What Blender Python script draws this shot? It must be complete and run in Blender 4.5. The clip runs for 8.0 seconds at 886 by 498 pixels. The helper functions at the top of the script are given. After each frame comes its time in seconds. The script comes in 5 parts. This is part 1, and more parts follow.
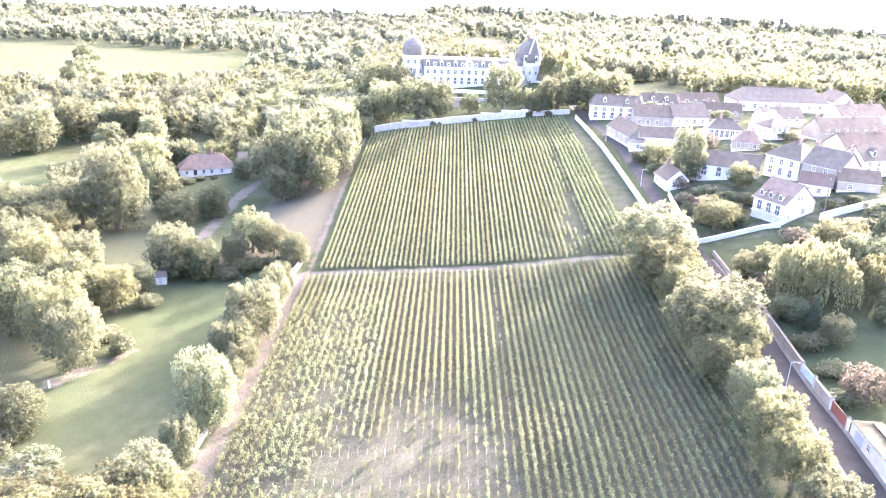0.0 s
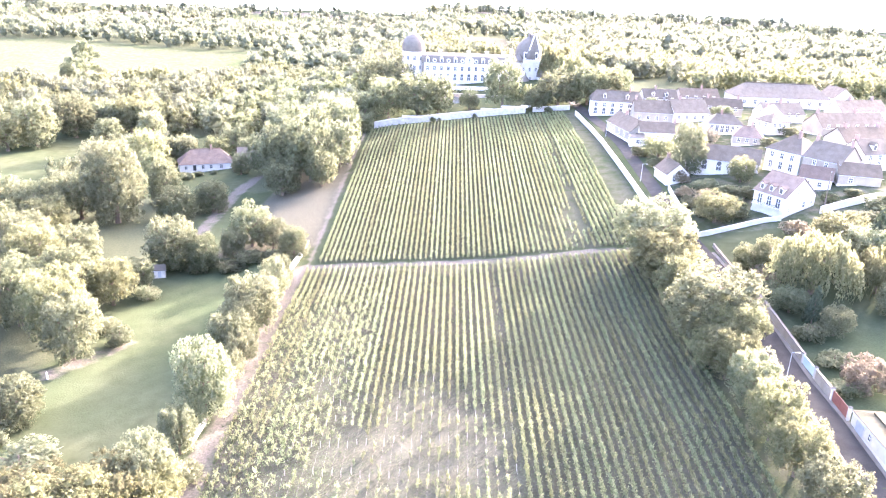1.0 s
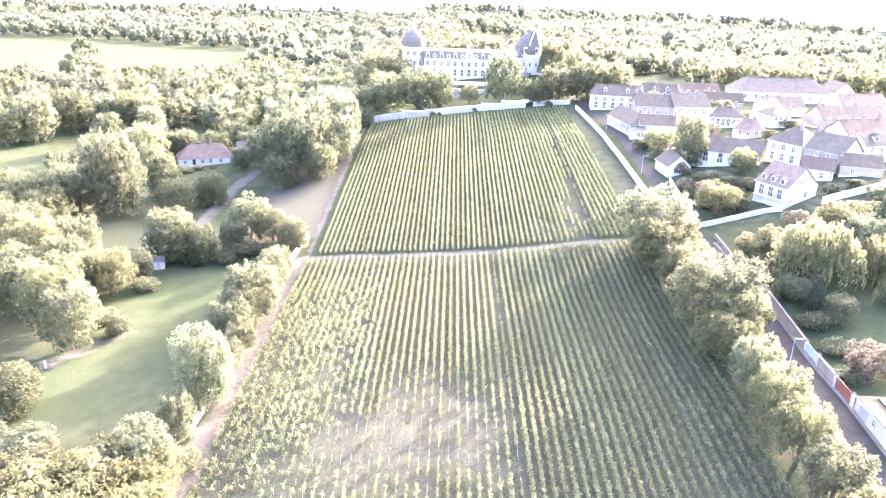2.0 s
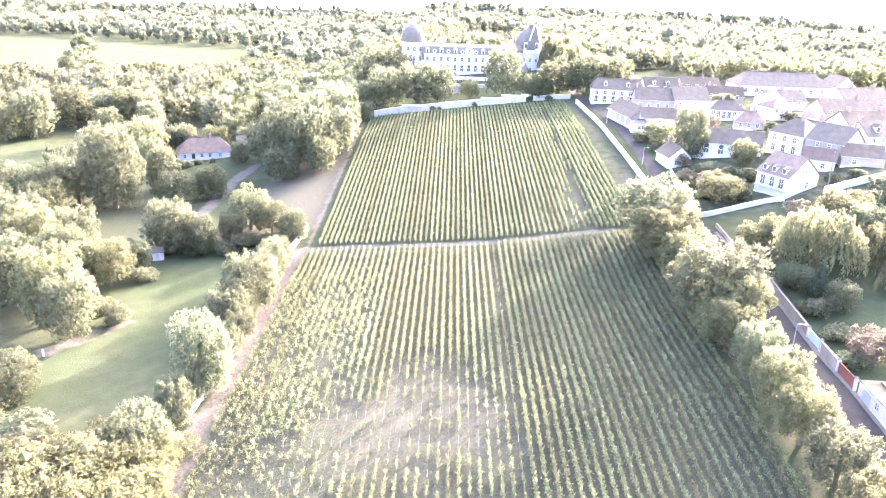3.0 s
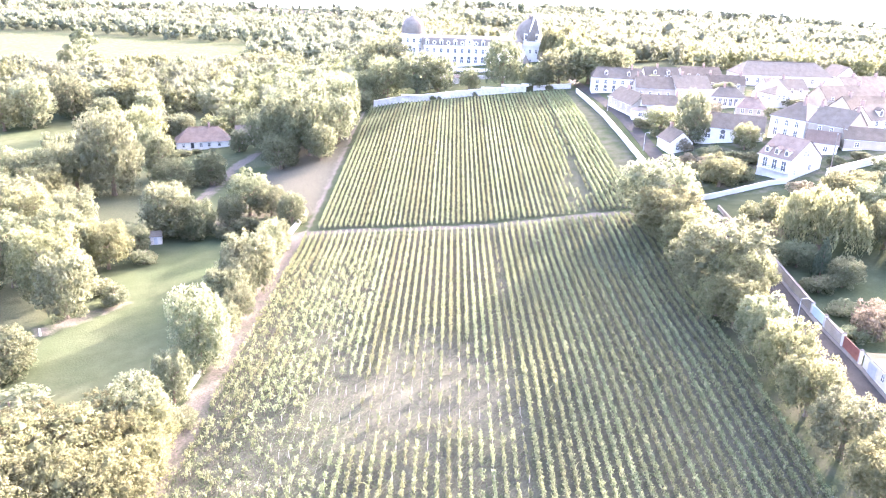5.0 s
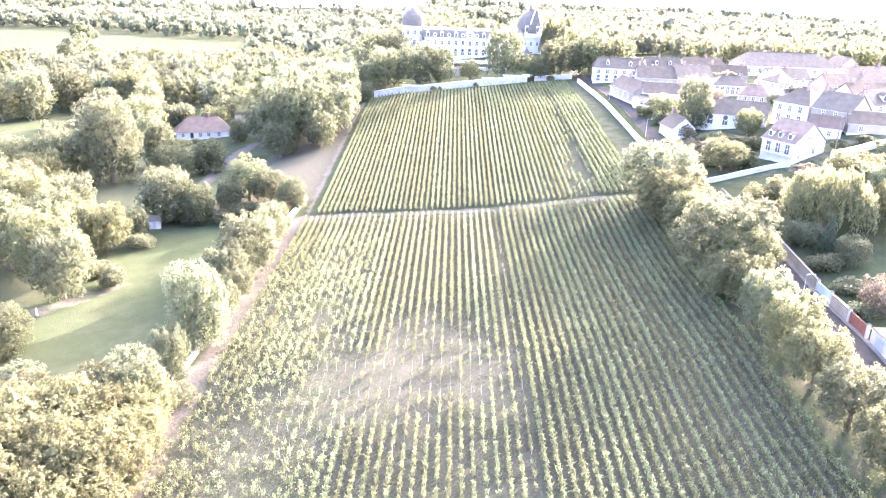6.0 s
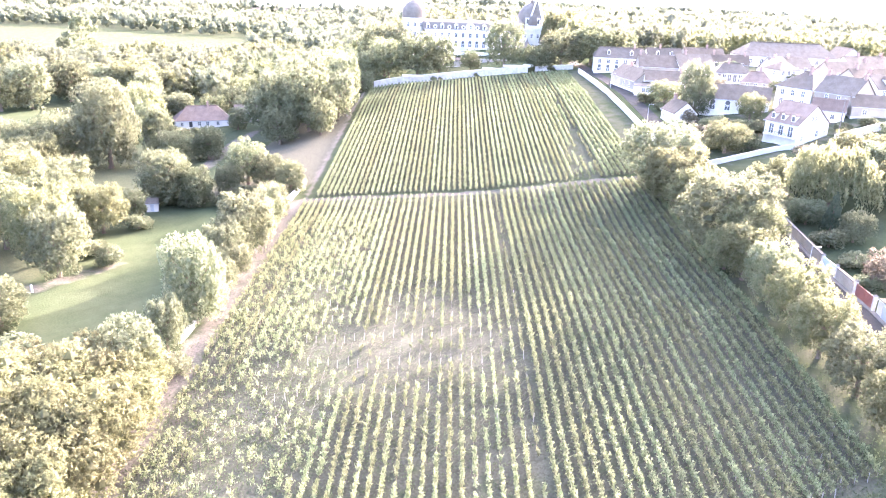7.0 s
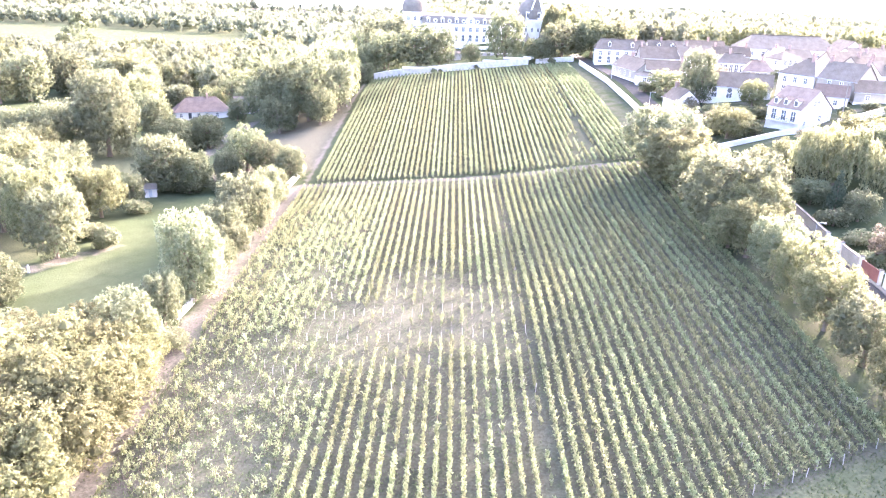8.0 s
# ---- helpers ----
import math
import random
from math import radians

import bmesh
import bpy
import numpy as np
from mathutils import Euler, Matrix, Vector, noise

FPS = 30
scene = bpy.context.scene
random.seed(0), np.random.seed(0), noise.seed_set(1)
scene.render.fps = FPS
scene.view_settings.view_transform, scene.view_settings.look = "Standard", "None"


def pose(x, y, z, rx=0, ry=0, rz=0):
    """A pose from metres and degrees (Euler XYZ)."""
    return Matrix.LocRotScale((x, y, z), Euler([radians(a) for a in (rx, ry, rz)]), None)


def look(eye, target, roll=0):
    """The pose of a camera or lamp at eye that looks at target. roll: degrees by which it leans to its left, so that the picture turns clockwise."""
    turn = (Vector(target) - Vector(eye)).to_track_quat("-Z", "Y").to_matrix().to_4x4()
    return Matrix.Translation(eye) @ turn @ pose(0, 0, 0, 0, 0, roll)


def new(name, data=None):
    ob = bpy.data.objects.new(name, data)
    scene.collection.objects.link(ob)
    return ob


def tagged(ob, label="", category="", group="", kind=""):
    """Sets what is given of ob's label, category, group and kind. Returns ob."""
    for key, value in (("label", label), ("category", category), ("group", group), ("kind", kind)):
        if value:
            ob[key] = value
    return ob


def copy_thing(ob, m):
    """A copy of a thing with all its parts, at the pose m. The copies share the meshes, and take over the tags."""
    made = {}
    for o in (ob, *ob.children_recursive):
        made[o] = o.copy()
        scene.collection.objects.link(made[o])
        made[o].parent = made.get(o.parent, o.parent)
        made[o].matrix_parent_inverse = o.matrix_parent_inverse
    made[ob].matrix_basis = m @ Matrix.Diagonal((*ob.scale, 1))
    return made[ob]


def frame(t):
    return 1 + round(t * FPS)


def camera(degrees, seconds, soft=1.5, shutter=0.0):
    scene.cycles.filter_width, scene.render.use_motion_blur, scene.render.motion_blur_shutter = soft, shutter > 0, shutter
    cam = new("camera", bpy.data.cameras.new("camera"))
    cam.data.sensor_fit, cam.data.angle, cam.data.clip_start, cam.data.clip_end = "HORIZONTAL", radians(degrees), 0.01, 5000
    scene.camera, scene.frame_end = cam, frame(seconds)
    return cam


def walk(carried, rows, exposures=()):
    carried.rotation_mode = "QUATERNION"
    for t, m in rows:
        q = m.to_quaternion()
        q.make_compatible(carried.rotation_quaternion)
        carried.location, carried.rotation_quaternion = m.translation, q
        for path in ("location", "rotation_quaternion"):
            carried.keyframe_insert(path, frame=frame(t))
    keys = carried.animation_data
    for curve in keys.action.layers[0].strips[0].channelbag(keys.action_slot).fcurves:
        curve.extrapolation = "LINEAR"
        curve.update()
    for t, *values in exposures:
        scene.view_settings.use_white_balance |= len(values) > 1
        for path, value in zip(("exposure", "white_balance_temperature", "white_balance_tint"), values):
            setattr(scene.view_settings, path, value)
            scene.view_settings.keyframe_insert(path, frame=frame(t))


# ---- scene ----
cam = camera(60.7, 8.0, soft=1.15)
METRES, EYE, TILT, LEAN, TURN = 24.0, 69.0, -90.0, 0.0, 0.0
ROWS = [
    (0.0, 0.0, 0.0, 0.0, -2.44, 70.17, -0.88),
    (0.5, 0.0035, 0.0306, -0.0031, -2.47, 70.17, -0.89),
    (1.0, 0.0057, 0.0711, -0.0047, -2.47, 70.18, -0.88),
    (1.5, 0.0067, 0.1195, -0.0048, -2.46, 70.19, -0.88),
    (3.0, 0.0144, 0.2762, -0.0106, -2.35, 70.27, -0.86),
    (3.5, 0.016, 0.3271, -0.0169, -2.35, 70.28, -0.87),
    (4.0, 0.0188, 0.3751, -0.0172, -2.31, 70.3, -0.86),
    (5.5, 0.0228, 0.5202, -0.0203, -2.23, 70.33, -0.85),
    (6.0, 0.0264, 0.6272, -0.0182, -2.22, 70.4, -0.88),
    (6.5, 0.0308, 0.7365, -0.0159, -2.26, 70.53, -0.9),
    (7.0, 0.0336, 0.8249, -0.0197, -2.25, 70.57, -0.9),
    (7.5, 0.0356, 0.9187, -0.0232, -2.24, 70.66, -0.9),
    (8.0, 0.0366, 0.9982, -0.0247, -2.24, 70.79, -0.9),
]
walk(cam, [(t, pose(0, 0, EYE, TILT, LEAN, TURN) @ pose(METRES * x, METRES * y, METRES * z, 90 + pitch, roll, yaw)) for t, x, y, z, yaw, pitch, roll in ROWS],
     exposures=[(0.0, 4.78, 5990, 28), (0.5, 4.85, 5990, 28), (1.0, 4.9, 5990, 28), (8.0, 4.9, 5990, 28)])

# ---- light ----
SUN_AZ, SUN_EL = 37.0, 16.8          # degrees right of +y, above the horizon
world = bpy.data.worlds.new("world")
scene.world = world
world.use_nodes = True
wt = world.node_tree
sky = wt.nodes.new("ShaderNodeTexSky")
sky.sky_type = "NISHITA"
sky.sun_disc = False
sky.sun_elevation, sky.sun_rotation = radians(SUN_EL), radians(SUN_AZ)
sky.air_density, sky.dust_density, sky.ozone_density = 0.6, 6.0, 0.4
wt.links.new(sky.outputs[0], wt.nodes["Background"].inputs[0])
wt.nodes["Background"].inputs[1].default_value = 0.15
sun = new("sun", bpy.data.lights.new("sun", "SUN"))
sun.data.energy, sun.data.angle, sun.data.color = 2.0, radians(0.6), (1.0, 0.86, 0.71)
to_sun = Vector((math.sin(radians(SUN_AZ)) * math.cos(radians(SUN_EL)), math.cos(radians(SUN_AZ)) * math.cos(radians(SUN_EL)), math.sin(radians(SUN_EL))))
sun.matrix_basis = look(to_sun * 300, (0, 0, 0))

# ---- the lie of the land ----
def smooth(a, b, v):
    k = min(1.0, max(0.0, (v - a) / (b - a)))
    return k * k * (3 - 2 * k)

def G(x, y):
    """Height of the ground: a valley, the sloping vineyard, the village and castle plateau."""
    z = 2.0 + 0.105 * min(max(x, -60.0), 62.0) + (0.1 + 0.1 * smooth(130, 170, y) - 0.16 * smooth(200, 300, y)) * min(max(x - 62.0, 0.0), 42.0)
    w = min(1.0, max(0.0, (x - 10.0) / 50.0))
    start, end = 160.0 - 50.0 * w, 262.0 - 12.0 * w
    rise = 9.0 * min(1.0, max(0.0, (y - start) / (end - start))) + 2.5 * smooth(240, 330, y) + (0.6 * smooth(312, 345, y) + 1.6 * smooth(349.5, 351, y) + 1.8 * smooth(361.5, 363, y)) * (1 - smooth(55, 75, x))
    z += rise * smooth(-95, -15, x) - 0.06 * min(max(97.0 - y, 0.0), 60.0) * smooth(-60, -30, x)
    z += (19.5 - z) * smooth(360, 480, y) * smooth(-60, 40, x)
    z -= 6.0 * smooth(500, 900, y) * smooth(-60, 40, x)
    return z

# ---- materials ----
def surface(name, low, high, scale=1.0, rough=0.85, bump=0.3, fine=12.0, metallic=0.0, spread=0.0, detail=6.0):
    """A matt surface: two tones mixed by coarse stains and fine grain, with a little relief."""
    m = bpy.data.materials.new(name)
    m.use_nodes = True
    n, l = m.node_tree.nodes, m.node_tree.links
    b = n["Principled BSDF"]
    co = n.new("ShaderNodeTexCoord")
    n1, n2 = n.new("ShaderNodeTexNoise"), n.new("ShaderNodeTexNoise")
    n1.inputs["Scale"].default_value, n1.inputs["Detail"].default_value = scale, detail
    n2.inputs["Scale"].default_value, n2.inputs["Detail"].default_value = scale * fine, 3.0
    l.new(co.outputs["Object"], n1.inputs["Vector"])
    l.new(co.outputs["Object"], n2.inputs["Vector"])
    add = n.new("ShaderNodeMath")
    add.operation = "MULTIPLY_ADD"
    l.new(n2.outputs[0], add.inputs[0])
    add.inputs[1].default_value = 0.6
    l.new(n1.outputs[0], add.inputs[2])
    ramp = n.new("ShaderNodeMapRange")
    l.new(add.outputs[0], ramp.inputs[0])
    ramp.inputs[1].default_value, ramp.inputs[2].default_value = 0.55, 1.05
    mix = n.new("ShaderNodeMix")
    mix.data_type = "RGBA"
    l.new(ramp.outputs[0], mix.inputs[0])
    mix.inputs[6].default_value, mix.inputs[7].default_value = (*low, 1), (*high, 1)
    out = mix.outputs[2]
    if spread:
        info, hsv = n.new("ShaderNodeObjectInfo"), n.new("ShaderNodeHueSaturation")
        mr = n.new("ShaderNodeMapRange")
        l.new(info.outputs["Random"], mr.inputs[0])
        mr.inputs[3].default_value, mr.inputs[4].default_value = 1 - spread, 1 + spread
        l.new(mr.outputs[0], hsv.inputs["Value"])
        l.new(out, hsv.inputs["Color"])
        out = hsv.outputs[0]
    l.new(out, b.inputs["Base Color"])
    b.inputs["Roughness"].default_value, b.inputs["Metallic"].default_value = rough, metallic
    b.inputs["Specular IOR Level"].default_value = 0.08 if rough > 0.7 else 0.5
    bp = n.new("ShaderNodeBump")
    bp.inputs["Strength"].default_value, bp.inputs["Distance"].default_value = bump, 0.05
    l.new(n2.outputs[0], bp.inputs["Height"])
    l.new(bp.outputs[0], b.inputs["Normal"])
    return m


def tiles(name, low, high, rows=3.0):
    """Roofing: courses of tiles or slates with their own tones."""
    m = surface(name, low, high, 0.6, 0.75, 0.4, 8.0, spread=0.2)
    n, l = m.node_tree.nodes, m.node_tree.links
    co, wave = n.new("ShaderNodeTexCoord"), n.new("ShaderNodeTexWave")
    wave.bands_direction, wave.inputs["Scale"].default_value = "Z", rows
    wave.inputs["Distortion"].default_value = 0.6
    l.new(co.outputs["Object"], wave.inputs["Vector"])
    bp = n.new("ShaderNodeBump")
    bp.inputs["Strength"].default_value, bp.inputs["Distance"].default_value = 0.5, 0.05
    l.new(wave.outputs["Fac"], bp.inputs["Height"])
    l.new(bp.outputs[0], n["Principled BSDF"].inputs["Normal"])
    return m


def foliage(name, low, high, through_light=0.54, spread=0.2, hue=0.012):
    """Leaves: tone by tree and by leaf, part of the light passing through."""
    m = bpy.data.materials.new(name)
    m.use_nodes = True
    n, l = m.node_tree.nodes, m.node_tree.links
    b, out = n["Principled BSDF"], n["Material Output"]
    info, geo = n.new("ShaderNodeObjectInfo"), n.new("ShaderNodeNewGeometry")
    mix, hsv = n.new("ShaderNodeMix"), n.new("ShaderNodeHueSaturation")
    mix.data_type = "RGBA"
    mix.inputs[6].default_value, mix.inputs[7].default_value = (*low, 1), (*high, 1)
    l.new(geo.outputs["Random Per Island"], mix.inputs[0])
    l.new(mix.outputs[2], hsv.inputs["Color"])
    for key, a, c in (("Value", 1 - spread, 1 + spread), ("Hue", 0.5 - hue, 0.5 + hue)):
        mr = n.new("ShaderNodeMapRange")
        l.new(info.outputs["Random"], mr.inputs[0])
        mr.inputs[3].default_value, mr.inputs[4].default_value = a, c
        l.new(mr.outputs[0], hsv.inputs[key])
    l.new(hsv.outputs[0], b.inputs["Base Color"])
    b.inputs["Roughness"].default_value, b.inputs["Specular IOR Level"].default_value = 0.75, 0.12
    tr, ms = n.new("ShaderNodeBsdfTranslucent"), n.new("ShaderNodeMixShader")
    l.new(hsv.outputs[0], tr.inputs["Color"])
    ms.inputs[0].default_value = through_light
    l.new(b.outputs[0], ms.inputs[1])
    l.new(tr.outputs[0], ms.inputs[2])
    l.new(ms.outputs[0], out.inputs["Surface"])
    return m


def ground_material():
    """Grass, bare vineyard soil, dirt track and dry stubble, by the cover painted on the land."""
    m = bpy.data.materials.new("land")
    m.use_nodes = True
    n, l = m.node_tree.nodes, m.node_tree.links
    b = n["Principled BSDF"]
    co, at = n.new("ShaderNodeTexCoord"), n.new("ShaderNodeAttribute")
    at.attribute_name = "cover"
    sep = n.new("ShaderNodeSeparateColor")
    l.new(at.outputs["Color"], sep.inputs[0])

    def noisy(scale, detail=6.0):
        t = n.new("ShaderNodeTexNoise")
        t.inputs["Scale"].default_value, t.inputs["Detail"].default_value = scale, detail
        l.new(co.outputs["Object"], t.inputs["Vector"])
        return t.outputs[0]

    def mixed(fac, a, c):
        x = n.new("ShaderNodeMix")
        x.data_type = "RGBA"
        l.new(fac, x.inputs[0])
        for k, v in ((6, a), (7, c)):
            if isinstance(v, tuple):
                x.inputs[k].default_value = (*v, 1)
            else:
                l.new(v, x.inputs[k])
        return x.outputs[2]

    def stretch(v, a, c):
        r = n.new("ShaderNodeMapRange")
        l.new(v, r.inputs[0])
        r.inputs[1].default_value, r.inputs[2].default_value = a, c
        return r.outputs[0]

    coarse, mid, fine = noisy(0.035), noisy(0.35), noisy(3.0, 4.0)
    grass = mixed(stretch(coarse, 0.35, 0.65), mixed(stretch(fine, 0.3, 0.7), (0.036, 0.049, 0.026), (0.054, 0.068, 0.036)), mixed(stretch(mid, 0.3, 0.7), (0.046, 0.055, 0.03), (0.07, 0.075, 0.044)))
    soil = mixed(stretch(mid, 0.38, 0.62), mixed(stretch(fine, 0.3, 0.7), (0.056, 0.052, 0.041), (0.09, 0.084, 0.067)), mixed(stretch(fine, 0.3, 0.7), (0.045, 0.05, 0.032), (0.076, 0.079, 0.054)))
    dirt = mixed(stretch(fine, 0.3, 0.7), (0.085, 0.077, 0.063), (0.142, 0.129, 0.108))
    dry = mixed(stretch(fine, 0.3, 0.7), (0.058, 0.057, 0.042), (0.093, 0.09, 0.067))
    ragged = n.new("ShaderNodeMath")
    ragged.operation = "MULTIPLY_ADD"
    l.new(mid, ragged.inputs[0])
    ragged.inputs[1].default_value, ragged.inputs[2].default_value = 0.9, -0.45
    c = grass
    sep_alpha = at.outputs["Alpha"]
    for k, tone in (("Alpha", mixed(stretch(fine, 0.3, 0.7), (0.05, 0.058, 0.034), (0.085, 0.09, 0.055))), ("Blue", dry), ("Red", soil), ("Green", dirt)):
        s = n.new("ShaderNodeMath")
        s.operation = "ADD"
        l.new(sep_alpha if k == "Alpha" else sep.outputs[k], s.inputs[0])
        l.new(ragged.outputs[0], s.inputs[1])
        c = mixed(stretch(s.outputs[0], 0.35, 0.65), c, tone)
    l.new(c, b.inputs["Base Color"])
    b.inputs["Roughness"].default_value, b.inputs["Specular IOR Level"].default_value = 1.0, 0.0
    bp = n.new("ShaderNodeBump")
    bp.inputs["Strength"].default_value, bp.inputs["Distance"].default_value = 0.6, 0.15
    l.new(fine, bp.inputs["Height"])
    l.new(bp.outputs[0], b.inputs["Normal"])
    return m


LAND = ground_material()
ASPHALT = surface("asphalt", (0.036, 0.034, 0.031), (0.056, 0.053, 0.048), 0.5, 1.0, 0.3)
MOSS = surface("mossy_felt", (0.06, 0.058, 0.035), (0.12, 0.11, 0.075), 0.8, 0.95, 0.5)
PAVING = surface("pavement_concrete", (0.13, 0.115, 0.095), (0.2, 0.18, 0.152), 0.6, 0.9, 0.3)
RENDER_WHITE = surface("white_render", (0.48, 0.45, 0.395), (0.62, 0.587, 0.525), 0.5, 0.85, 0.15, spread=0.06)
RENDER_CREAM = surface("cream_render", (0.25, 0.218, 0.172), (0.37, 0.33, 0.268), 0.4, 0.9, 0.2, spread=0.1)
STONE = surface("pale_limestone", (0.46, 0.435, 0.38), (0.66, 0.63, 0.565), 0.35, 0.9, 0.4)
WALLSTONE = surface("rubble_stone", (0.3, 0.28, 0.25), (0.47, 0.445, 0.4), 0.9, 0.95, 0.8, 6.0)
SLATE = tiles("slate", (0.082, 0.07, 0.054), (0.125, 0.108, 0.087))
LEAD_SLATE = surface("weathered_slate", (0.115, 0.1, 0.08), (0.165, 0.146, 0.12), 0.5, 0.75, 0.25, 10.0)
BROWN_TILE = tiles("brown_tile", (0.082, 0.066, 0.049), (0.13, 0.106, 0.08))
RED_TILE = tiles("red_tile", (0.112, 0.083, 0.064), (0.172, 0.13, 0.102))
GLASS = surface("window_glass", (0.07, 0.072, 0.072), (0.12, 0.122, 0.12), 0.5, 0.12, 0.0)
PAINT = surface("white_paint", (0.74, 0.74, 0.73), (0.84, 0.84, 0.82), 1.0, 0.5, 0.05)
GREY_PAINT = surface("grey_paint", (0.3, 0.32, 0.34), (0.42, 0.44, 0.46), 1.0, 0.5, 0.05)
BLUE_PAINT = surface("pale_blue_paint", (0.5, 0.6, 0.66), (0.6, 0.7, 0.76), 1.0, 0.5, 0.05)
RUST_PAINT = surface("red_brown_paint", (0.2, 0.07, 0.05), (0.28, 0.11, 0.08), 1.0, 0.55, 0.1)
BRICK = surface("chimney_brick", (0.2, 0.145, 0.12), (0.3, 0.225, 0.19), 1.5, 0.9, 0.4)
IRON = surface("dark_iron", (0.03, 0.03, 0.03), (0.06, 0.06, 0.06), 2.0, 0.5, 0.1, metallic=0.6)
BARK = surface("bark", (0.1, 0.08, 0.06), (0.2, 0.16, 0.125), 1.5, 0.95, 0.8)
LEAF = foliage("leaves", (0.092, 0.106, 0.06), (0.158, 0.168, 0.1), 0.6)
LEAF_PALE = foliage("pale_leaves", (0.112, 0.128, 0.074), (0.186, 0.196, 0.122), 0.6)
LEAF_GOLD = foliage("yellowing_leaves", (0.12, 0.13, 0.064), (0.2, 0.203, 0.114), 0.6)
LEAF_OLIVE = foliage("olive_leaves", (0.1, 0.104, 0.053), (0.172, 0.17, 0.09), 0.6)
LEAF_RUST = foliage("rusty_leaves", (0.14, 0.122, 0.085), (0.228, 0.2, 0.148), 0.6)
LEAF_DARK = foliage("dark_needles", (0.05, 0.066, 0.042), (0.09, 0.106, 0.064), 0.3)
LEAF_VINE = foliage("vine_leaves", (0.088, 0.108, 0.054), (0.205, 0.218, 0.122), 0.45, 0.15, 0.02)
# pale tone of the straw that imitates sunlit streaks between vine shadows
STREAK_STRAW = foliage("streak_straw", (0.08, 0.084, 0.06), (0.14, 0.14, 0.1), 0.4)
# distant leaves: narrower, greyer tones put the softening of haze into the colour
LEAF_HAZED = foliage("hazed_leaves", (0.118, 0.13, 0.084), (0.146, 0.157, 0.106), 0.55, 0.1)
LEAF_HAZED_PALE = foliage("hazed_pale_leaves", (0.132, 0.142, 0.09), (0.163, 0.171, 0.115), 0.55, 0.1)
GRASS = foliage("grass_blades", (0.052, 0.07, 0.034), (0.098, 0.112, 0.055), 0.55)


# ---- mesh helpers ----
def mesh_of(name, verts, faces, material, flat=True):
    me = bpy.data.meshes.new(name)
    me.from_pydata([tuple(v) for v in verts], [], [tuple(f) for f in faces])
    me.materials.append(material)
    me.update()
    return me


def quads_mesh(name, verts, material, per=4):
    """A mesh of loose faces of per corners, from an array of corners."""
    me = bpy.data.meshes.new(name)
    v = np.asarray(verts, dtype=np.float32).reshape(-1, 3)
    count = len(v) // per
    me.vertices.add(len(v))
    me.vertices.foreach_set("co", v.ravel())
    me.loops.add(len(v))
    me.loops.foreach_set("vertex_index", np.arange(len(v), dtype=np.int32))
    me.polygons.add(count)
    me.polygons.foreach_set("loop_start", np.arange(0, len(v), per, dtype=np.int32))
    me.polygons.foreach_set("loop_total", np.full(count, per, dtype=np.int32))
    me.materials.append(material)
    me.update(calc_edges=True)
    return me


def part(name, me, parent, label="", m=None):
    ob = new(name, me)
    ob.parent = parent
    if m is not None:
        ob.matrix_basis = m
    if label:
        tagged(ob, label)
    return ob


class Shape:
    """Collects boxes, prisms and turned forms into one mesh."""

    def __init__(self):
        self.v, self.f = [], []

    def add(self, verts, faces):
        k = len(self.v)
        self.v += [Vector(p) for p in verts]
        self.f += [[i + k for i in f] for f in faces]
        return self

    def box(self, x0, y0, z0, x1, y1, z1):
        return self.add([(x, y, z) for z in (z0, z1) for y in (y0, y1) for x in (x0, x1)],
                        [(0, 2, 3, 1), (4, 5, 7, 6), (0, 1, 5, 4), (2, 6, 7, 3), (0, 4, 6, 2), (1, 3, 7, 5)])

    def prism(self, profile, x0, x1):
        """A closed (y, z) outline run along x."""
        n = len(profile)
        return self.add([(x0, y, z) for y, z in profile] + [(x1, y, z) for y, z in profile],
                        [list(range(n)), list(range(2 * n - 1, n - 1, -1))] + [(i, i + n, (i + 1) % n + n, (i + 1) % n) for i in range(n)])

    def turned(self, rings, sides=16, cx=0.0, cy=0.0, a0=0.0):
        """Rings of (radius, height) about an upright axis."""
        vs, fs = [], []
        for r, z in rings:
            vs += [(cx + r * math.cos(a0 + 2 * math.pi * i / sides), cy + r * math.sin(a0 + 2 * math.pi * i / sides), z) for i in range(sides)]
        for k in range(len(rings) - 1):
            fs += [(k * sides + i, k * sides + (i + 1) % sides, (k + 1) * sides + (i + 1) % sides, (k + 1) * sides + i) for i in range(sides)]
        fs += [list(range(sides - 1, -1, -1)), list(range((len(rings) - 1) * sides, len(rings) * sides))]
        return self.add(vs, fs)

    def mesh(self, name, material, bevel=0.0):
        me = mesh_of(name, self.v, self.f, material)
        bm = bmesh.new()
        bm.from_mesh(me)
        bmesh.ops.recalc_face_normals(bm, faces=bm.faces)
        if bevel:
            bmesh.ops.bevel(bm, geom=[e for e in bm.edges if e.calc_face_angle(0) > 0.6], offset=bevel, segments=1, affect="EDGES")
        bm.to_mesh(me)
        bm.free()
        return me


# ---- ground ----
def between(v, a, b, soft):
    return smooth(a - soft, a + soft, v) * (1 - smooth(b - soft, b + soft, v))


def track_y(x):
    return 170.5 - 0.055 * (x + 31.0)


def bare_patch(x, y):
    """The weak, half-bare middle of the lower vineyard."""
    k = math.hypot((x + 1.0) / 17.0, (y - 97.0) / 19.0) + 0.4 * noise.noise((x / 6, y / 8, 4.0)) + 0.25 * noise.noise((x / 2, y / 3, 7.0))
    return (1 - smooth(0.45, 1.2, k)) * (1 - smooth(10.8, 11.6, x))


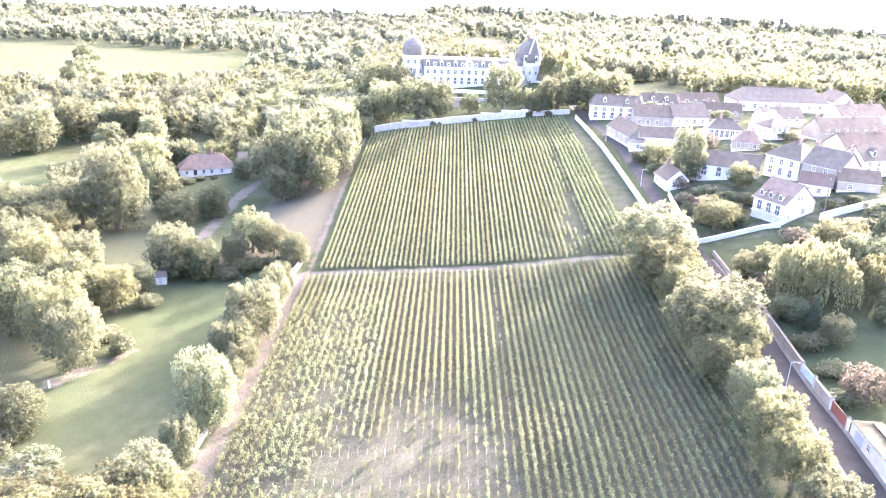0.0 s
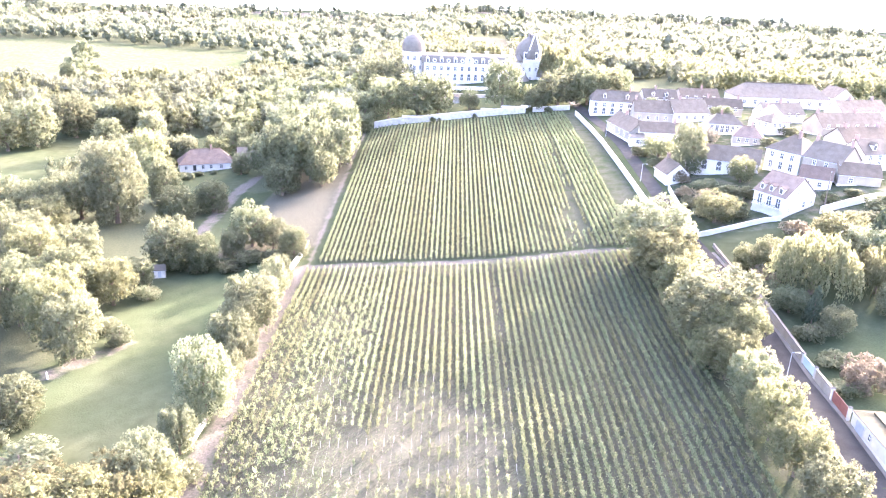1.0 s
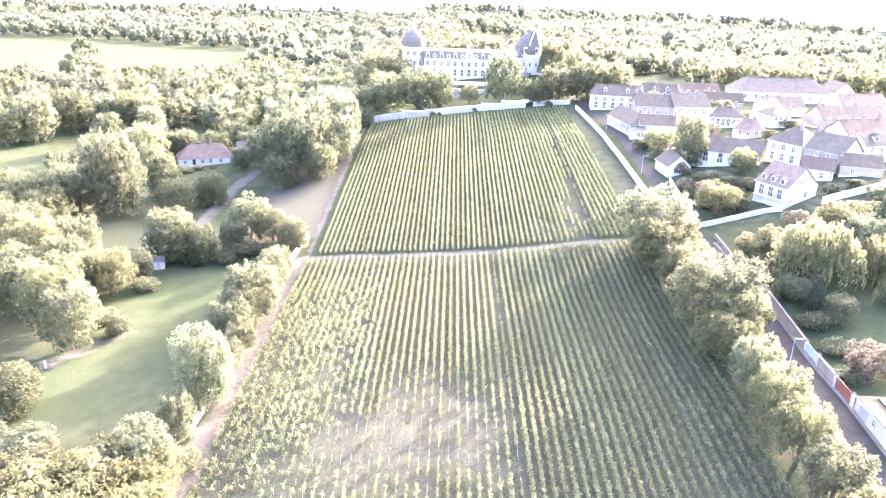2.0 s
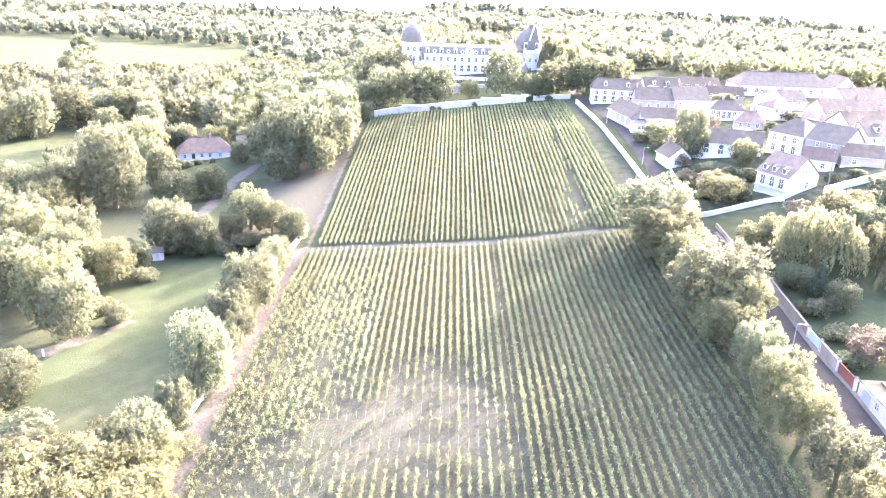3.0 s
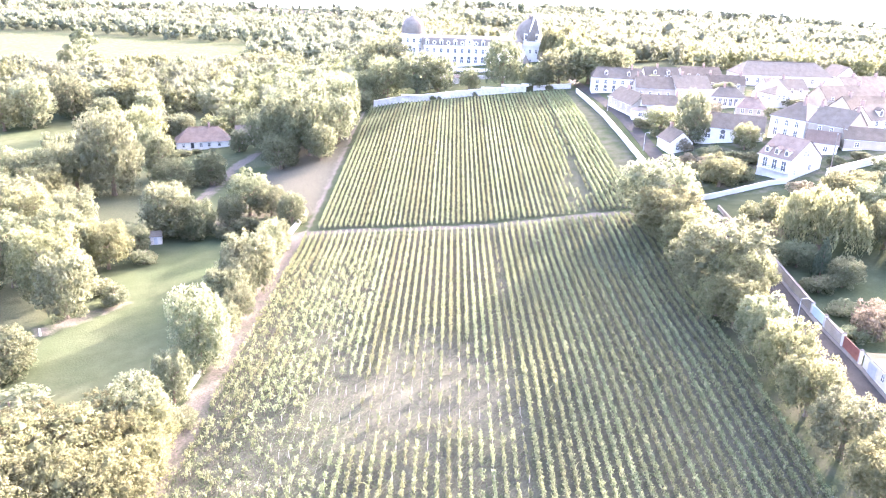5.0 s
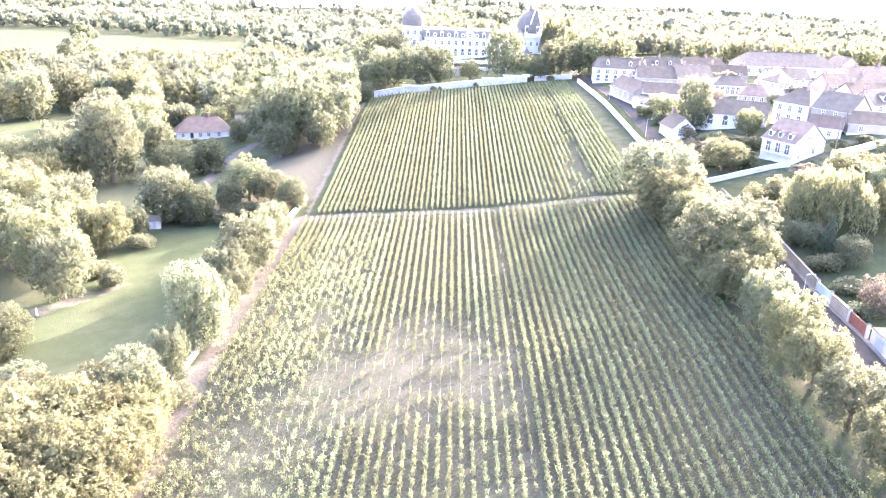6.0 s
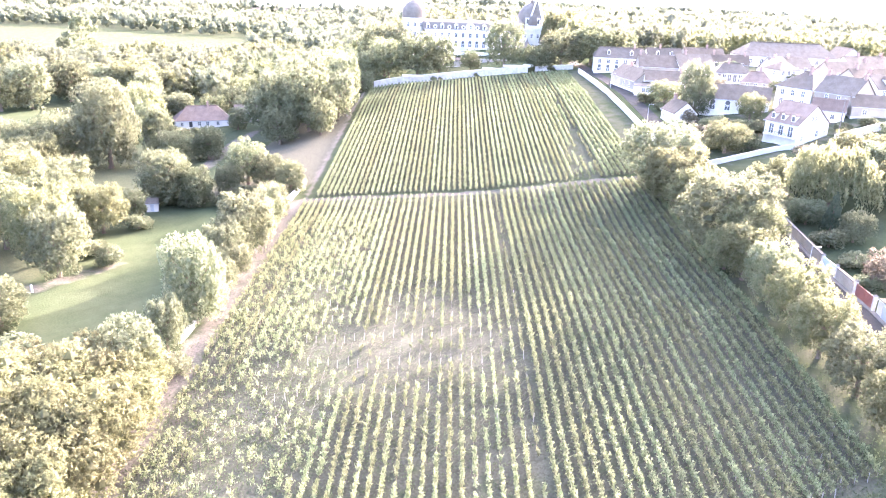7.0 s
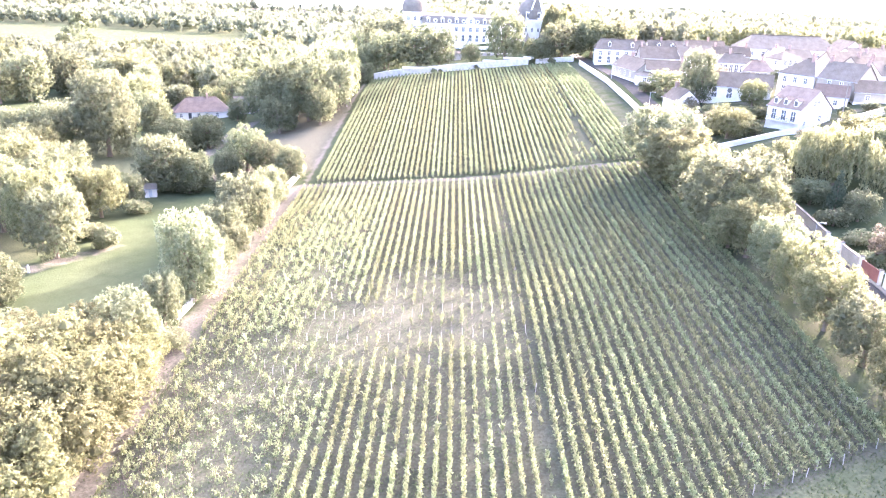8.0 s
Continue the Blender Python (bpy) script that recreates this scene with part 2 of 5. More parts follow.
def cover(x, y):
    """How far the land is bare soil, dirt and dry grass."""
    ty = track_y(x)
    near_end = -40.0 if x < 28 else 55.0 + 0.42 * (x - 29)
    soil = between(x, -32.2, 45.0, 0.7) * between(y, near_end, ty - 1.8, 0.8) + 0.5 * between(x, -31.0, 45.4, 0.7) * between(y, ty + 1.8, 295 + 0.1 * (x + 31), 0.8)
    left = between(x, -28, 12.9, 0.7) * (1 - smooth(120, 150, y))
    soil *= 1 - 0.38 * between(x, 12.9, 46, 0.7) * (1 - smooth(150, 165, y)) - 0.46 * left - 0.2 * bare_patch(x, y)
    dirt = 0.7 * between(y, ty - 1.6, ty + 1.6, 0.7) * between(x, -36, 46, 1.5)
    dirt = max(dirt, 0.72 * between(x, -36.6, -32.0, 0.9) * between(y, -40, 172, 1.5))
    dirt = max(dirt, 0.62 * between(x, -33.8, -31.4, 0.6) * between(y, 170, 296, 1.5))
    worn = math.hypot((x + 67.8 - 0.65 * (y - 125.0)) / 3.2, (y - 125.0) / 13.0)
    dirt = max(dirt, 0.62 * (1 - smooth(0.6, 1.2, worn)))
    path = abs(x + 68.4 - 0.13 * max(0.0, y - 235.0)) if y < 262 else 9.0
    dirt = max(dirt, 0.75 * (1 - smooth(1.6, 3.6, path)) * between(y, 196, 258, 4.0))
    dirt = max(dirt, 0.4 * between(x, 60, 175, 4.0) * between(y, 165, 330, 8.0))
    dry = max(between(x, 45.5, 53, 0.9) * between(y, -40, 305, 4.0) * 0.5, between(x, -60 + 0.1 * (y - 180), -32, 3.0) * between(y, 180, 262, 5.0))
    dry = max(dry, between(x, -420, -165, 12.0) * between(y, 470, 690, 12.0) * 0.45)
    dry = max(dry, between(x, 5, 45, 6.0) * between(y, 560, 700, 10.0) * 1.2)
    dry = max(dry, 0.6 * left, 0.85 * bare_patch(x, y), 0.5 * between(x, -31, 45, 1.0) * between(y, ty + 2, 294, 1.0))
    wood = smooth(318, 340, y) * (1 - between(x, -30, 56, 6.0) * between(y, 300, 400, 8.0)) * (1 - between(x, 55, 170, 6.0) * between(y, 200, 336, 6.0))
    wood = max(wood, between(x, -66, -34, 4.0) * between(y, 236, 330, 5.0), between(x, -135, -72, 5.0) * between(y, 100, 235, 6.0), 0.45 * between(x, 62, 175, 3.0) * between(y, 172, 330, 4.0), 0.75 * between(x, 28, 52, 2.0) * between(y, -40, 66, 6.0), 0.35 * between(x, 62.5, 100, 1.5) * between(y, 96, 163, 3.0))
    # far stubble fields in the pale dirt tone, whitened to imitate distant haze
    dirt = max(dirt, 0.75 * smooth(900, 980, y) * smooth(-0.1, 0.15, noise.noise((x / 200, y / 90, 5.0))))
    wood = 0.85 * wood * (1 - between(x, -420, -165, 12.0) * between(y, 470, 690, 12.0)) * (1 - between(x, 5, 45, 6.0) * between(y, 560, 700, 10.0)) * (1 - smooth(1000, 1200, y))
    return soil, dirt, dry, wood


def spaced(stops):
    """Grid lines from (position, step) pairs: each step holds up to the next position."""
    out = []
    for (a, s), (b, _) in zip(stops, stops[1:]):
        out += list(np.arange(a, b, s))
    return out + [stops[-1][0]]


def far_drop(x, y):
    """The land rolls gently and falls away towards the horizon."""
    d = math.hypot(x, y)
    return 5.0 * noise.noise((x / 240, y / 240, 0.3)) * smooth(420, 800, d) - 34.0 * smooth(900, 3200, d)


XS = spaced([(-3400, 200), (-1000, 60), (-400, 12), (-150, 3), (-66, 1.4), (66, 3), (180, 12), (400, 60), (1000, 200), (3400, 200)])
YS = spaced([(-600, 60), (-60, 10), (30, 1.5), (310, 3), (400, 12), (720, 60), (1200, 200), (3400, 200)])
gv = [(x, y, G(x, y) + far_drop(x, y) + (0.12 * noise.noise((x / 3, y / 3, 0)) if abs(x) < 160 and 30 < y < 330 else 0)) for y in YS for x in XS]
nx = len(XS)
gf = [(j * nx + i, j * nx + i + 1, (j + 1) * nx + i + 1, (j + 1) * nx + i) for j in range(len(YS) - 1) for i in range(nx - 1)]
gme = mesh_of("ground", gv, gf, LAND)
paint = gme.color_attributes.new("cover", "FLOAT_COLOR", "POINT")
paint.data.foreach_set("color", np.array([tuple(min(1.0, c) for c in cover(x, y)) for y in YS for x in XS], dtype=np.float32).ravel())
gme.polygons.foreach_set("use_smooth", [True] * len(gme.polygons))
tagged(new("ground", gme), "rolling land of grass, vineyard soil and dirt tracks", "ground", kind="structure")

# glowing ring far behind everything, added to stand in for pale haze
haze = bpy.data.materials.new("glowing_haze")
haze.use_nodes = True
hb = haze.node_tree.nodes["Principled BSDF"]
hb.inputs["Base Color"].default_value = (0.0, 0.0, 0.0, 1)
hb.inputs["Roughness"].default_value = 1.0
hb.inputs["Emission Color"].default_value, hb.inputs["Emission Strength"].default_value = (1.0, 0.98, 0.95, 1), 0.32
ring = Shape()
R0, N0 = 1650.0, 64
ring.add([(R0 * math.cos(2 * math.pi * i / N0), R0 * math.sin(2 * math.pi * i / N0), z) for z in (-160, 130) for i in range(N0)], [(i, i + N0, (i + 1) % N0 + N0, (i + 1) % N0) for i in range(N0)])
tagged(new("backdrop", mesh_of("backdrop", ring.v, ring.f, haze)), "glowing backdrop ring standing in for horizon haze", "backdrop", kind="structure")


# ---- roads and walls ----
def run_of(points, step=3.0):
    """Points spaced along a broken line, with the direction across it."""
    out = []
    for (ax, ay), (bx, by) in zip(points, points[1:]):
        n = max(1, int(math.hypot(bx - ax, by - ay) / step))
        out += [(ax + (bx - ax) * i / n, ay + (by - ay) * i / n) for i in range(n)]
    out.append(points[-1])
    res = []
    for i, p in enumerate(out):
        a, b = out[max(0, i - 1)], out[min(len(out) - 1, i + 1)]
        d = Vector((b[0] - a[0], b[1] - a[1])).normalized()
        res.append((p[0], p[1], d.y, -d.x))
    return res


def band(name, points, width, lift, material, label, category, thick=0.12, kind="structure"):
    """A strip of road or paving on the ground, with a real edge."""
    vs, fs = [], []
    for x, y, nx_, ny_ in run_of(points):
        for k in (-0.5, 0.0, 0.5):
            px, py = x + nx_ * width * k, y + ny_ * width * k
            vs.append((px, py, max(G(px, py), G(x, y) - 0.25) + lift))
        for k in (0.5, -0.5):
            px, py = x + nx_ * width * k, y + ny_ * width * k
            vs.append((px, py, G(px, py) + lift - 0.5))
    for i in range(len(vs) // 5 - 1):
        for j in range(5):
            fs.append((i * 5 + j, i * 5 + (j + 1) % 5, (i + 1) * 5 + (j + 1) % 5, (i + 1) * 5 + j))
    return tagged(new(name, Shape().add(vs, fs).mesh(name, material)), label, category, kind=kind)


def wall_run(name, points, height, material, label, thick=0.4, cap=None, sink=0.4, base=None):
    """A boundary wall that follows the ground, with a coping along its top."""
    pts = run_of(points)
    body, top = Shape(), Shape()
    for shp, half, z0, z1 in ((body, thick / 2, -sink, height), (top, thick / 2 + 0.06, height, height + 0.12)):
        vs, fs = [], []
        for x, y, nx_, ny_ in pts:
            g = (G(x, y) if base is None else base)
            for k, z in ((-1, z0), (1, z0), (1, z1), (-1, z1)):
                vs.append((x + nx_ * half * k, y + ny_ * half * k, g + z))
        for i in range(len(pts) - 1):
            for j in range(4):
                fs.append((i * 4 + j, i * 4 + (j + 1) % 4, (i + 1) * 4 + (j + 1) % 4, (i + 1) * 4 + j))
        fs += [(0, 1, 2, 3), tuple(len(vs) - 4 + k for k in (3, 2, 1, 0))]
        shp.add(vs, fs)
    ob = tagged(new(name, body.mesh(name, material)), label, "wall", kind="structure")
    part("coping", top.mesh("coping", cap or material), ob)
    return ob


ROAD = [(56.5, 20), (57.2, 60), (57.9, 85), (58.4, 109), (59.0, 126), (58.9, 149), (58.3, 160), (57.7, 170), (57.9, 188), (58.2, 205), (58.2, 245), (57.2, 275), (54.5, 300), (52, 330)]
band("road", ROAD, 3.9, 0.06, ASPHALT, "narrow grey asphalt lane between walls", "road")
band("pavement", [(x + 2.35, y) for x, y in ROAD[1:7]], 0.7, 0.12, PAVING, "pale concrete kerb strip along the lane", "pavement")

wall_run("wall_vineyard", [(53.6, 182), (53.2, 195), (52.6, 230), (51.4, 270), (49.8, 299)], 1.5, RENDER_WHITE, "long white rendered wall between vineyard and lane", 0.4)
wall_run("wall_lane_low", [(54.3, 25), (55.0, 60), (55.6, 85), (56.1, 109), (56.7, 128), (56.6, 149), (56.0, 160)], 0.55, WALLSTONE, "low rubble wall beside the lane", 0.4, PAVING)
wall_run("wall_corner_north", [(61.6, 203), (60.6, 188), (60.0, 169.4), (76.0, 172.6), (80, 172.4)], 1.05, RENDER_WHITE, "white rendered garden wall turning at the junction", 0.35)
wall_run("wall_garden_east", [(89.3, 173.4), (101, 176.4), (112, 178)], 1.6, RENDER_WHITE, "white rendered yard wall above the side lane", 0.35)
wall_run("wall_garden_low", [(61.6, 163.0), (61.7, 149), (62.0, 136)], 0.8, RENDER_CREAM, "low cream rendered wall beside the lane", 0.3, PAVING)
wall_run("wall_garden_south", [(62.0, 136), (62.0, 132), (61.5, 114.6)], 1.6, RENDER_CREAM, "cream rendered garden wall beside the lane", 0.35, PAVING)
wall_run("wall_garden_gate", [(61.2, 108.6), (61.0, 103.2)], 1.8, RENDER_CREAM, "cream rendered wall between two gates", 0.35, PAVING)
wall_run("wall_castle", [(-29.5, 300), (-22, 300.6), (-10.5, 301.6), (2, 304.6), (16, 306.6), (31, 308)], 2.5, WALLSTONE, "old grey stone wall at the head of the vineyard", 0.6, STONE)
wall_run("wall_castle_east", [(34, 309), (42, 309.5), (49, 309)], 1.8, WALLSTONE, "old grey stone wall among trees", 0.6, STONE)
wall_run("wall_bank_low", [(-37.0, 98), (-36.9, 100), (-36.7, 104)], 0.8, WALLSTONE, "short pale wall on the vineyard's bank", 0.5, STONE)
wall_run("wall_bank_mid", [(-36.3, 117), (-36.2, 124)], 0.8, WALLSTONE, "short pale wall on the vineyard's bank", 0.5, STONE)
wall_run("wall_track_corner", [(-36.4, 168), (-35.4, 176), (-34.8, 184)], 1.2, RENDER_WHITE, "white wall where the tracks meet", 0.5, STONE)


# ---- houses ----
def window(parent, m, w, h, arch=False, surround=STONE, pane_mat=None):
    """A window set in a wall: surround with sill, recessed pane with glazing bars. m looks out along -y."""
    s, t = Shape(), 0.14
    s.box(-w / 2 - t, -0.08, 0, -w / 2, 0.05, h)
    s.box(w / 2, -0.08, 0, w / 2 + t, 0.05, h)
    s.box(-w / 2 - t, -0.08, h, w / 2 + t, 0.05, h + t)
    s.box(-w / 2 - t - 0.06, -0.16, -0.12, w / 2 + t + 0.06, 0.05, 0)
    if arch:
        s.turned([(w / 2 + t, -0.08), (w / 2 + t, 0.05)], 14)
        n = len(s.v) - 28
        for v in s.v[n:]:
            v.y, v.z = v.z, h + v.y
    fr = part("window", s.mesh("window", surround), parent, m=m)
    g = Shape().box(-w / 2, -0.03, 0, w / 2, 0.03, h)
    if arch:
        g.turned([(w / 2, -0.09), (w / 2, 0.03)], 14)
        for v in g.v[8:]:
            v.y, v.z = v.z, h + v.y
    part("pane", g.mesh("pane", pane_mat or GLASS), fr)
    b = Shape().box(-0.03, -0.06, 0, 0.03, -0.03, h)
    b.box(-w / 2, -0.06, h * 0.55, w / 2, -0.03, h * 0.55 + 0.05)
    part("glazing_bar", b.mesh("glazing_bar", PAINT), fr)
    return fr


def door(parent, m, w, h, material):
    s = Shape().box(-w / 2 - 0.12, -0.1, 0, -w / 2, 0.04, h + 0.12).box(w / 2, -0.1, 0, w / 2 + 0.12, 0.04, h + 0.12).box(-w / 2, -0.1, h, w / 2, 0.04, h + 0.12)
    fr = part("door", s.mesh("door", STONE), parent, m=m)
    part("door_leaf", Shape().box(-w / 2, -0.05, 0, w / 2, 0.02, h).box(-w / 2 + 0.1, -0.07, 0.15, w / 2 - 0.1, -0.05, h * 0.45).box(-w / 2 + 0.1, -0.07, h * 0.52, w / 2 - 0.1, -0.05, h - 0.12).mesh("door_leaf", material), fr)
    return fr


def side_pose(side, u, v, L, D):
    """The pose of an opening on a house's wall: u along it from its left end, v up."""
    return {"front": pose(u, 0, v), "left": pose(0, D - u, v, 0, 0, -90), "right": pose(L, u, v, 0, 0, 90), "back": pose(L - u, D, v, 0, 0, 180)}[side]


def house(label, a, b, depth, eave, rise, wall_mat, roof_mat, ridge="x", hip=0.0, openings=(), chimneys=(), doors=(), dormers=(), name="house", category="house", sink=1.0, lift=0.0, over=0.35):
    """A house from its front wall's two ends. openings: (side, u, v, w, h[, arch]); chimneys: (u, v) as shares of plan."""
    L = math.hypot(b[0] - a[0], b[1] - a[1])
    yaw = math.degrees(math.atan2(b[1] - a[1], b[0] - a[0]))
    z = (G(*a) + G(*b)) / 2 + lift
    top = tagged(new(name), label, category)
    top.matrix_basis = pose(a[0], a[1], z, 0, 0, yaw)
    D, t = depth, 0.16
    w = Shape()
    if hip:
        w.box(0, 0, -sink, L, D, eave)
    elif ridge == "x":
        w.prism([(0, -sink), (D, -sink), (D, eave), (D / 2, eave + rise), (0, eave)], 0, L)
    else:
        w.prism([(0, -sink), (L, -sink), (L, eave), (L / 2, eave + rise), (0, eave)], 0, D)
        for v in w.v:
            v.x, v.y = v.y, v.x
    part("wall", w.mesh("wall", wall_mat, 0.03), top)
    plinth = Shape().box(-0.05, -0.05, -sink, L + 0.05, D + 0.05, 0.35)
    part("plinth", plinth.mesh("plinth", STONE), top)
    r, o = Shape(), over
    if hip:
        q, e = min(hip, L / 2 - 0.05), eave - 0.02
        vs = [(-o, -o, e), (L + o, -o, e), (L + o, D + o, e), (-o, D + o, e), (q, D / 2, e + rise), (L - q, D / 2, e + rise)]
        r.add(vs + [(x, y, z_ - t) for x, y, z_ in vs[:4]], [(0, 1, 5, 4), (2, 3, 4, 5), (1, 2, 5), (3, 0, 4), (6, 9, 8, 7), (0, 6, 7, 1), (1, 7, 8, 2), (2, 8, 9, 3), (3, 9, 6, 0)])
    else:
        W = D if ridge == "x" else L
        run = L if ridge == "x" else D
        k = rise / (W / 2)
        prof = [(-o, eave - o * k + 0.02), (W / 2, eave + rise + 0.02), (W + o, eave - o * k + 0.02), (W + o, eave - o * k + t + 0.04), (W / 2, eave + rise + t + 0.06), (-o, eave - o * k + t + 0.04)]
        r.prism(prof, -0.2, run + 0.2)
        if ridge != "x":
            for v in r.v:
                v.x, v.y = v.y, v.x
    roof = part("roof", r.mesh("roof", roof_mat, 0.02), top)
    rid = Shape()
    if ridge == "x":
        rid.box(hip if hip else -0.2, D / 2 - 0.13, eave + rise - 0.05, L - hip if hip else L + 0.2, D / 2 + 0.13, eave + rise + 0.24)
    else:
        rid.box(L / 2 - 0.13, -0.2, eave + rise - 0.05, L / 2 + 0.13, D + 0.2, eave + rise + 0.24)
    part("ridge_tiles", rid.mesh("ridge_tiles", roof_mat, 0.08), roof)
    part("gutter", Shape().box(-o, -o - 0.1, eave - 0.25, L + o, -o, eave - 0.12).mesh("gutter", GREY_PAINT, 0.03), roof) if ridge == "x" else None
    for u, v in chimneys:
        c = Shape().box(-0.32, -0.5, 0, 0.32, 0.5, rise * 0.5 + 1.3).box(-0.4, -0.58, rise * 0.5 + 1.3, 0.4, 0.58, rise * 0.5 + 1.45)
        ch = part("chimney", c.mesh("chimney", BRICK, 0.02), top, m=pose(u * L, v * D, eave + rise * 0.5))
        for yy in (-0.25, 0.25):
            part("chimney_pot", Shape().turned([(0.14, rise * 0.5 + 1.45), (0.11, rise * 0.5 + 1.85)], 8, 0, yy).mesh("chimney_pot", RED_TILE), ch)
    for op in openings:
        side, u, v, ww, hh = op[:5]
        window(top, side_pose(side, u, v, L, D), ww, hh, len(op) > 5)
    for side, u, v, ww, hh, mt in doors:
        door(top, side_pose(side, u, v, L, D), ww, hh, mt)
    for u, v, ww, hh in dormers:
        y0 = (v / rise) * D / 2
        d = Shape().prism([(-ww / 2, 0), (ww / 2, 0), (ww / 2, hh), (0, hh + ww * 0.45), (-ww / 2, hh)], 0, 1.8)
        for p in d.v:
            p.x, p.y = p.y, p.x
        dm = part("dormer", d.mesh("dormer", RENDER_WHITE), top, m=pose(u, y0 - 0.25, eave + v))
        rr = Shape().prism([(-ww / 2 - 0.15, hh - 0.1), (0, hh + ww * 0.45), (ww / 2 + 0.15, hh - 0.1), (ww / 2 + 0.15, hh + 0.02), (0, hh + ww * 0.45 + 0.14), (-ww / 2 - 0.15, hh + 0.02)], -0.15, 1.9)
        for p in rr.v:
            p.x, p.y = p.y, p.x
        part("dormer_roof", rr.mesh("dormer_roof", roof_mat), dm)
        part("dormer_pane", Shape().box(-ww * 0.36, -0.04, 0.15, ww * 0.36, 0.02, hh - 0.1).mesh("dormer_pane", GLASS), dm)
    return top


def bays(side, n, u0, step, v, w, h, *arch):
    return [(side, u0 + i * step, v, w, h, *arch) for i in range(n)]


# white house by the junction
wh = house("white rendered house with red-brown tiled roof and dormers", (76.2, 181.4), (80.6, 173.4), 10.8, 5.2, 4.2, RENDER_WHITE, RED_TILE,
           openings=[("front", 2.0, 2.3, 1.2, 2.2), ("front", 4.7, 2.3, 1.2, 2.2), ("front", 7.3, 2.3, 1.2, 2.2), ("right", 4.4, 5.9, 0.7, 1.2), ("right", 5.5, 5.9, 0.7, 1.2), ("right", 6.8, 2.4, 0.8, 1.3), ("right", 9.6, 3.0, 0.4, 0.6), ("right", 1.8, 1.6, 0.5, 1.0)],
           dormers=[(1.7, 0.5, 1.1, 1.3), (4.4, 0.5, 1.1, 1.3), (7.2, 0.5, 1.1, 1.3)], sink=2.0)
bal = Shape().box(0.6, -1.1, 1.95, 8.6, 0.0, 2.12)
bp_ = part("balcony", bal.mesh("balcony", RENDER_WHITE), wh)
rl = Shape().box(0.6, -1.1, 2.95, 8.6, -1.05, 3.0)
for i in range(33):
    rl.box(0.6 + i * 0.25 - 0.012, -1.09, 2.12, 0.6 + i * 0.25 + 0.012, -1.06, 2.95)
part("balcony_rail", rl.mesh("balcony_rail", IRON), bp_)

house("large white house with a slate mansard roof", (55.0, 295.4), (74.6, 293.4), 10.0, 5.6, 3.4, RENDER_WHITE, SLATE, hip=1.6,
      openings=bays("front", 5, 1.8, 3.2, 0.6, 1.3, 1.7, 1) + bays("front", 5, 1.8, 3.2, 3.4, 1.1, 1.4) + bays("left", 3, 2.0, 3.0, 3.9, 1.0, 1.5),
      dormers=[(5.0, 0.9, 1.2, 1.5), (13.5, 0.9, 1.2, 1.5)], chimneys=[(0.75, 0.5)])
house("low roadside house with a brown tiled roof", (56.9, 271.6), (60.6, 251.0), 8.0, 3.2, 3.4, RENDER_CREAM, BROWN_TILE, openings=bays("front", 4, 2.5, 4.6, 1.0, 0.9, 1.3), chimneys=[(0.35, 0.5)], lift=0.3)
house("long low house with brown roof and white walls", (63.2, 248.2), (76.0, 247.4), 7.5, 3.6, 2.6, RENDER_WHITE, BROWN_TILE, openings=bays("front", 3, 2.2, 4.0, 1.1, 1.0, 1.3), chimneys=[(0.9, 0.5)])
house("flat white annex with a row of windows", (59.8, 246.4), (66.4, 245.6), 4.5, 2.9, 0.8, RENDER_WHITE, SLATE, hip=2.0, openings=bays("front", 3, 2.6, 1.3, 0.9, 1.0, 1.2))
house("village house with a long grey roof", (68.9, 282.4), (83.0, 281.4), 9.0, 3.6, 3.8, RENDER_CREAM, BROWN_TILE, openings=bays("front", 4, 2.0, 3.2, 1.0, 0.9, 1.3), chimneys=[(0.05, 0.5)])
house("small white cottage beside the lane with a grey roof", (60.6, 215.5), (61.8, 206.5), 6.5, 3.0, 2.8, RENDER_WHITE, BROWN_TILE, openings=[("front", 2.0, 1.0, 0.8, 1.2), ("right", 2.2, 1.0, 0.9, 1.2)], doors=[("right", 4.6, 0.2, 1.0, 2.0, GREY_PAINT)], chimneys=[(0.1, 0.5)])
house("long white hall with tall arched windows and brown roof", (68.4, 213.2), (86.4, 205.6), 8.0, 4.0, 3.4, RENDER_WHITE, BROWN_TILE,
      openings=bays("front", 4, 5.2, 3.9, 1.0, 1.3, 2.0, 1), doors=[("front", 2.2, 0.2, 1.2, 2.1, GREY_PAINT)])
house("tall slate-roofed house with a pale blue front", (88.8, 208.6), (94.6, 200.0), 11.0, 6.0, 3.8, RENDER_WHITE, SLATE, hip=4.0, openings=bays("front", 3, 2.0, 3.0, 0.9, 1.0, 1.9) + bays("front", 3, 2.0, 3.0, 3.8, 0.9, 1.4) + bays("left", 2, 3.5, 4.0, 3.6, 0.9, 1.4), chimneys=[(0.6, 0.45)])
house("slate-roofed house with a bare stone gable", (94.9, 199.4), (101.0, 191.0), 10.0, 5.2, 3.8, RENDER_CREAM, SLATE, openings=bays("front", 3, 1.8, 3.2, 1.0, 1.0, 1.7) + bays("front", 2, 3.4, 3.2, 3.5, 0.8, 1.2), chimneys=[(0.04, 0.5), (0.96, 0.5)], doors=[("front", 8.8, 0.2, 1.1, 2.2, GREY_PAINT)])
house("white gabled village house with a dark roof", (104.6, 264.8), (111.0, 260.0), 13.0, 3.8, 3.4, RENDER_WHITE, BROWN_TILE, ridge="y", openings=[("front", 2.4, 1.0, 0.9, 1.3), ("front", 5.4, 3.2, 0.8, 1.0)], chimneys=[(0.5, 0.35)])
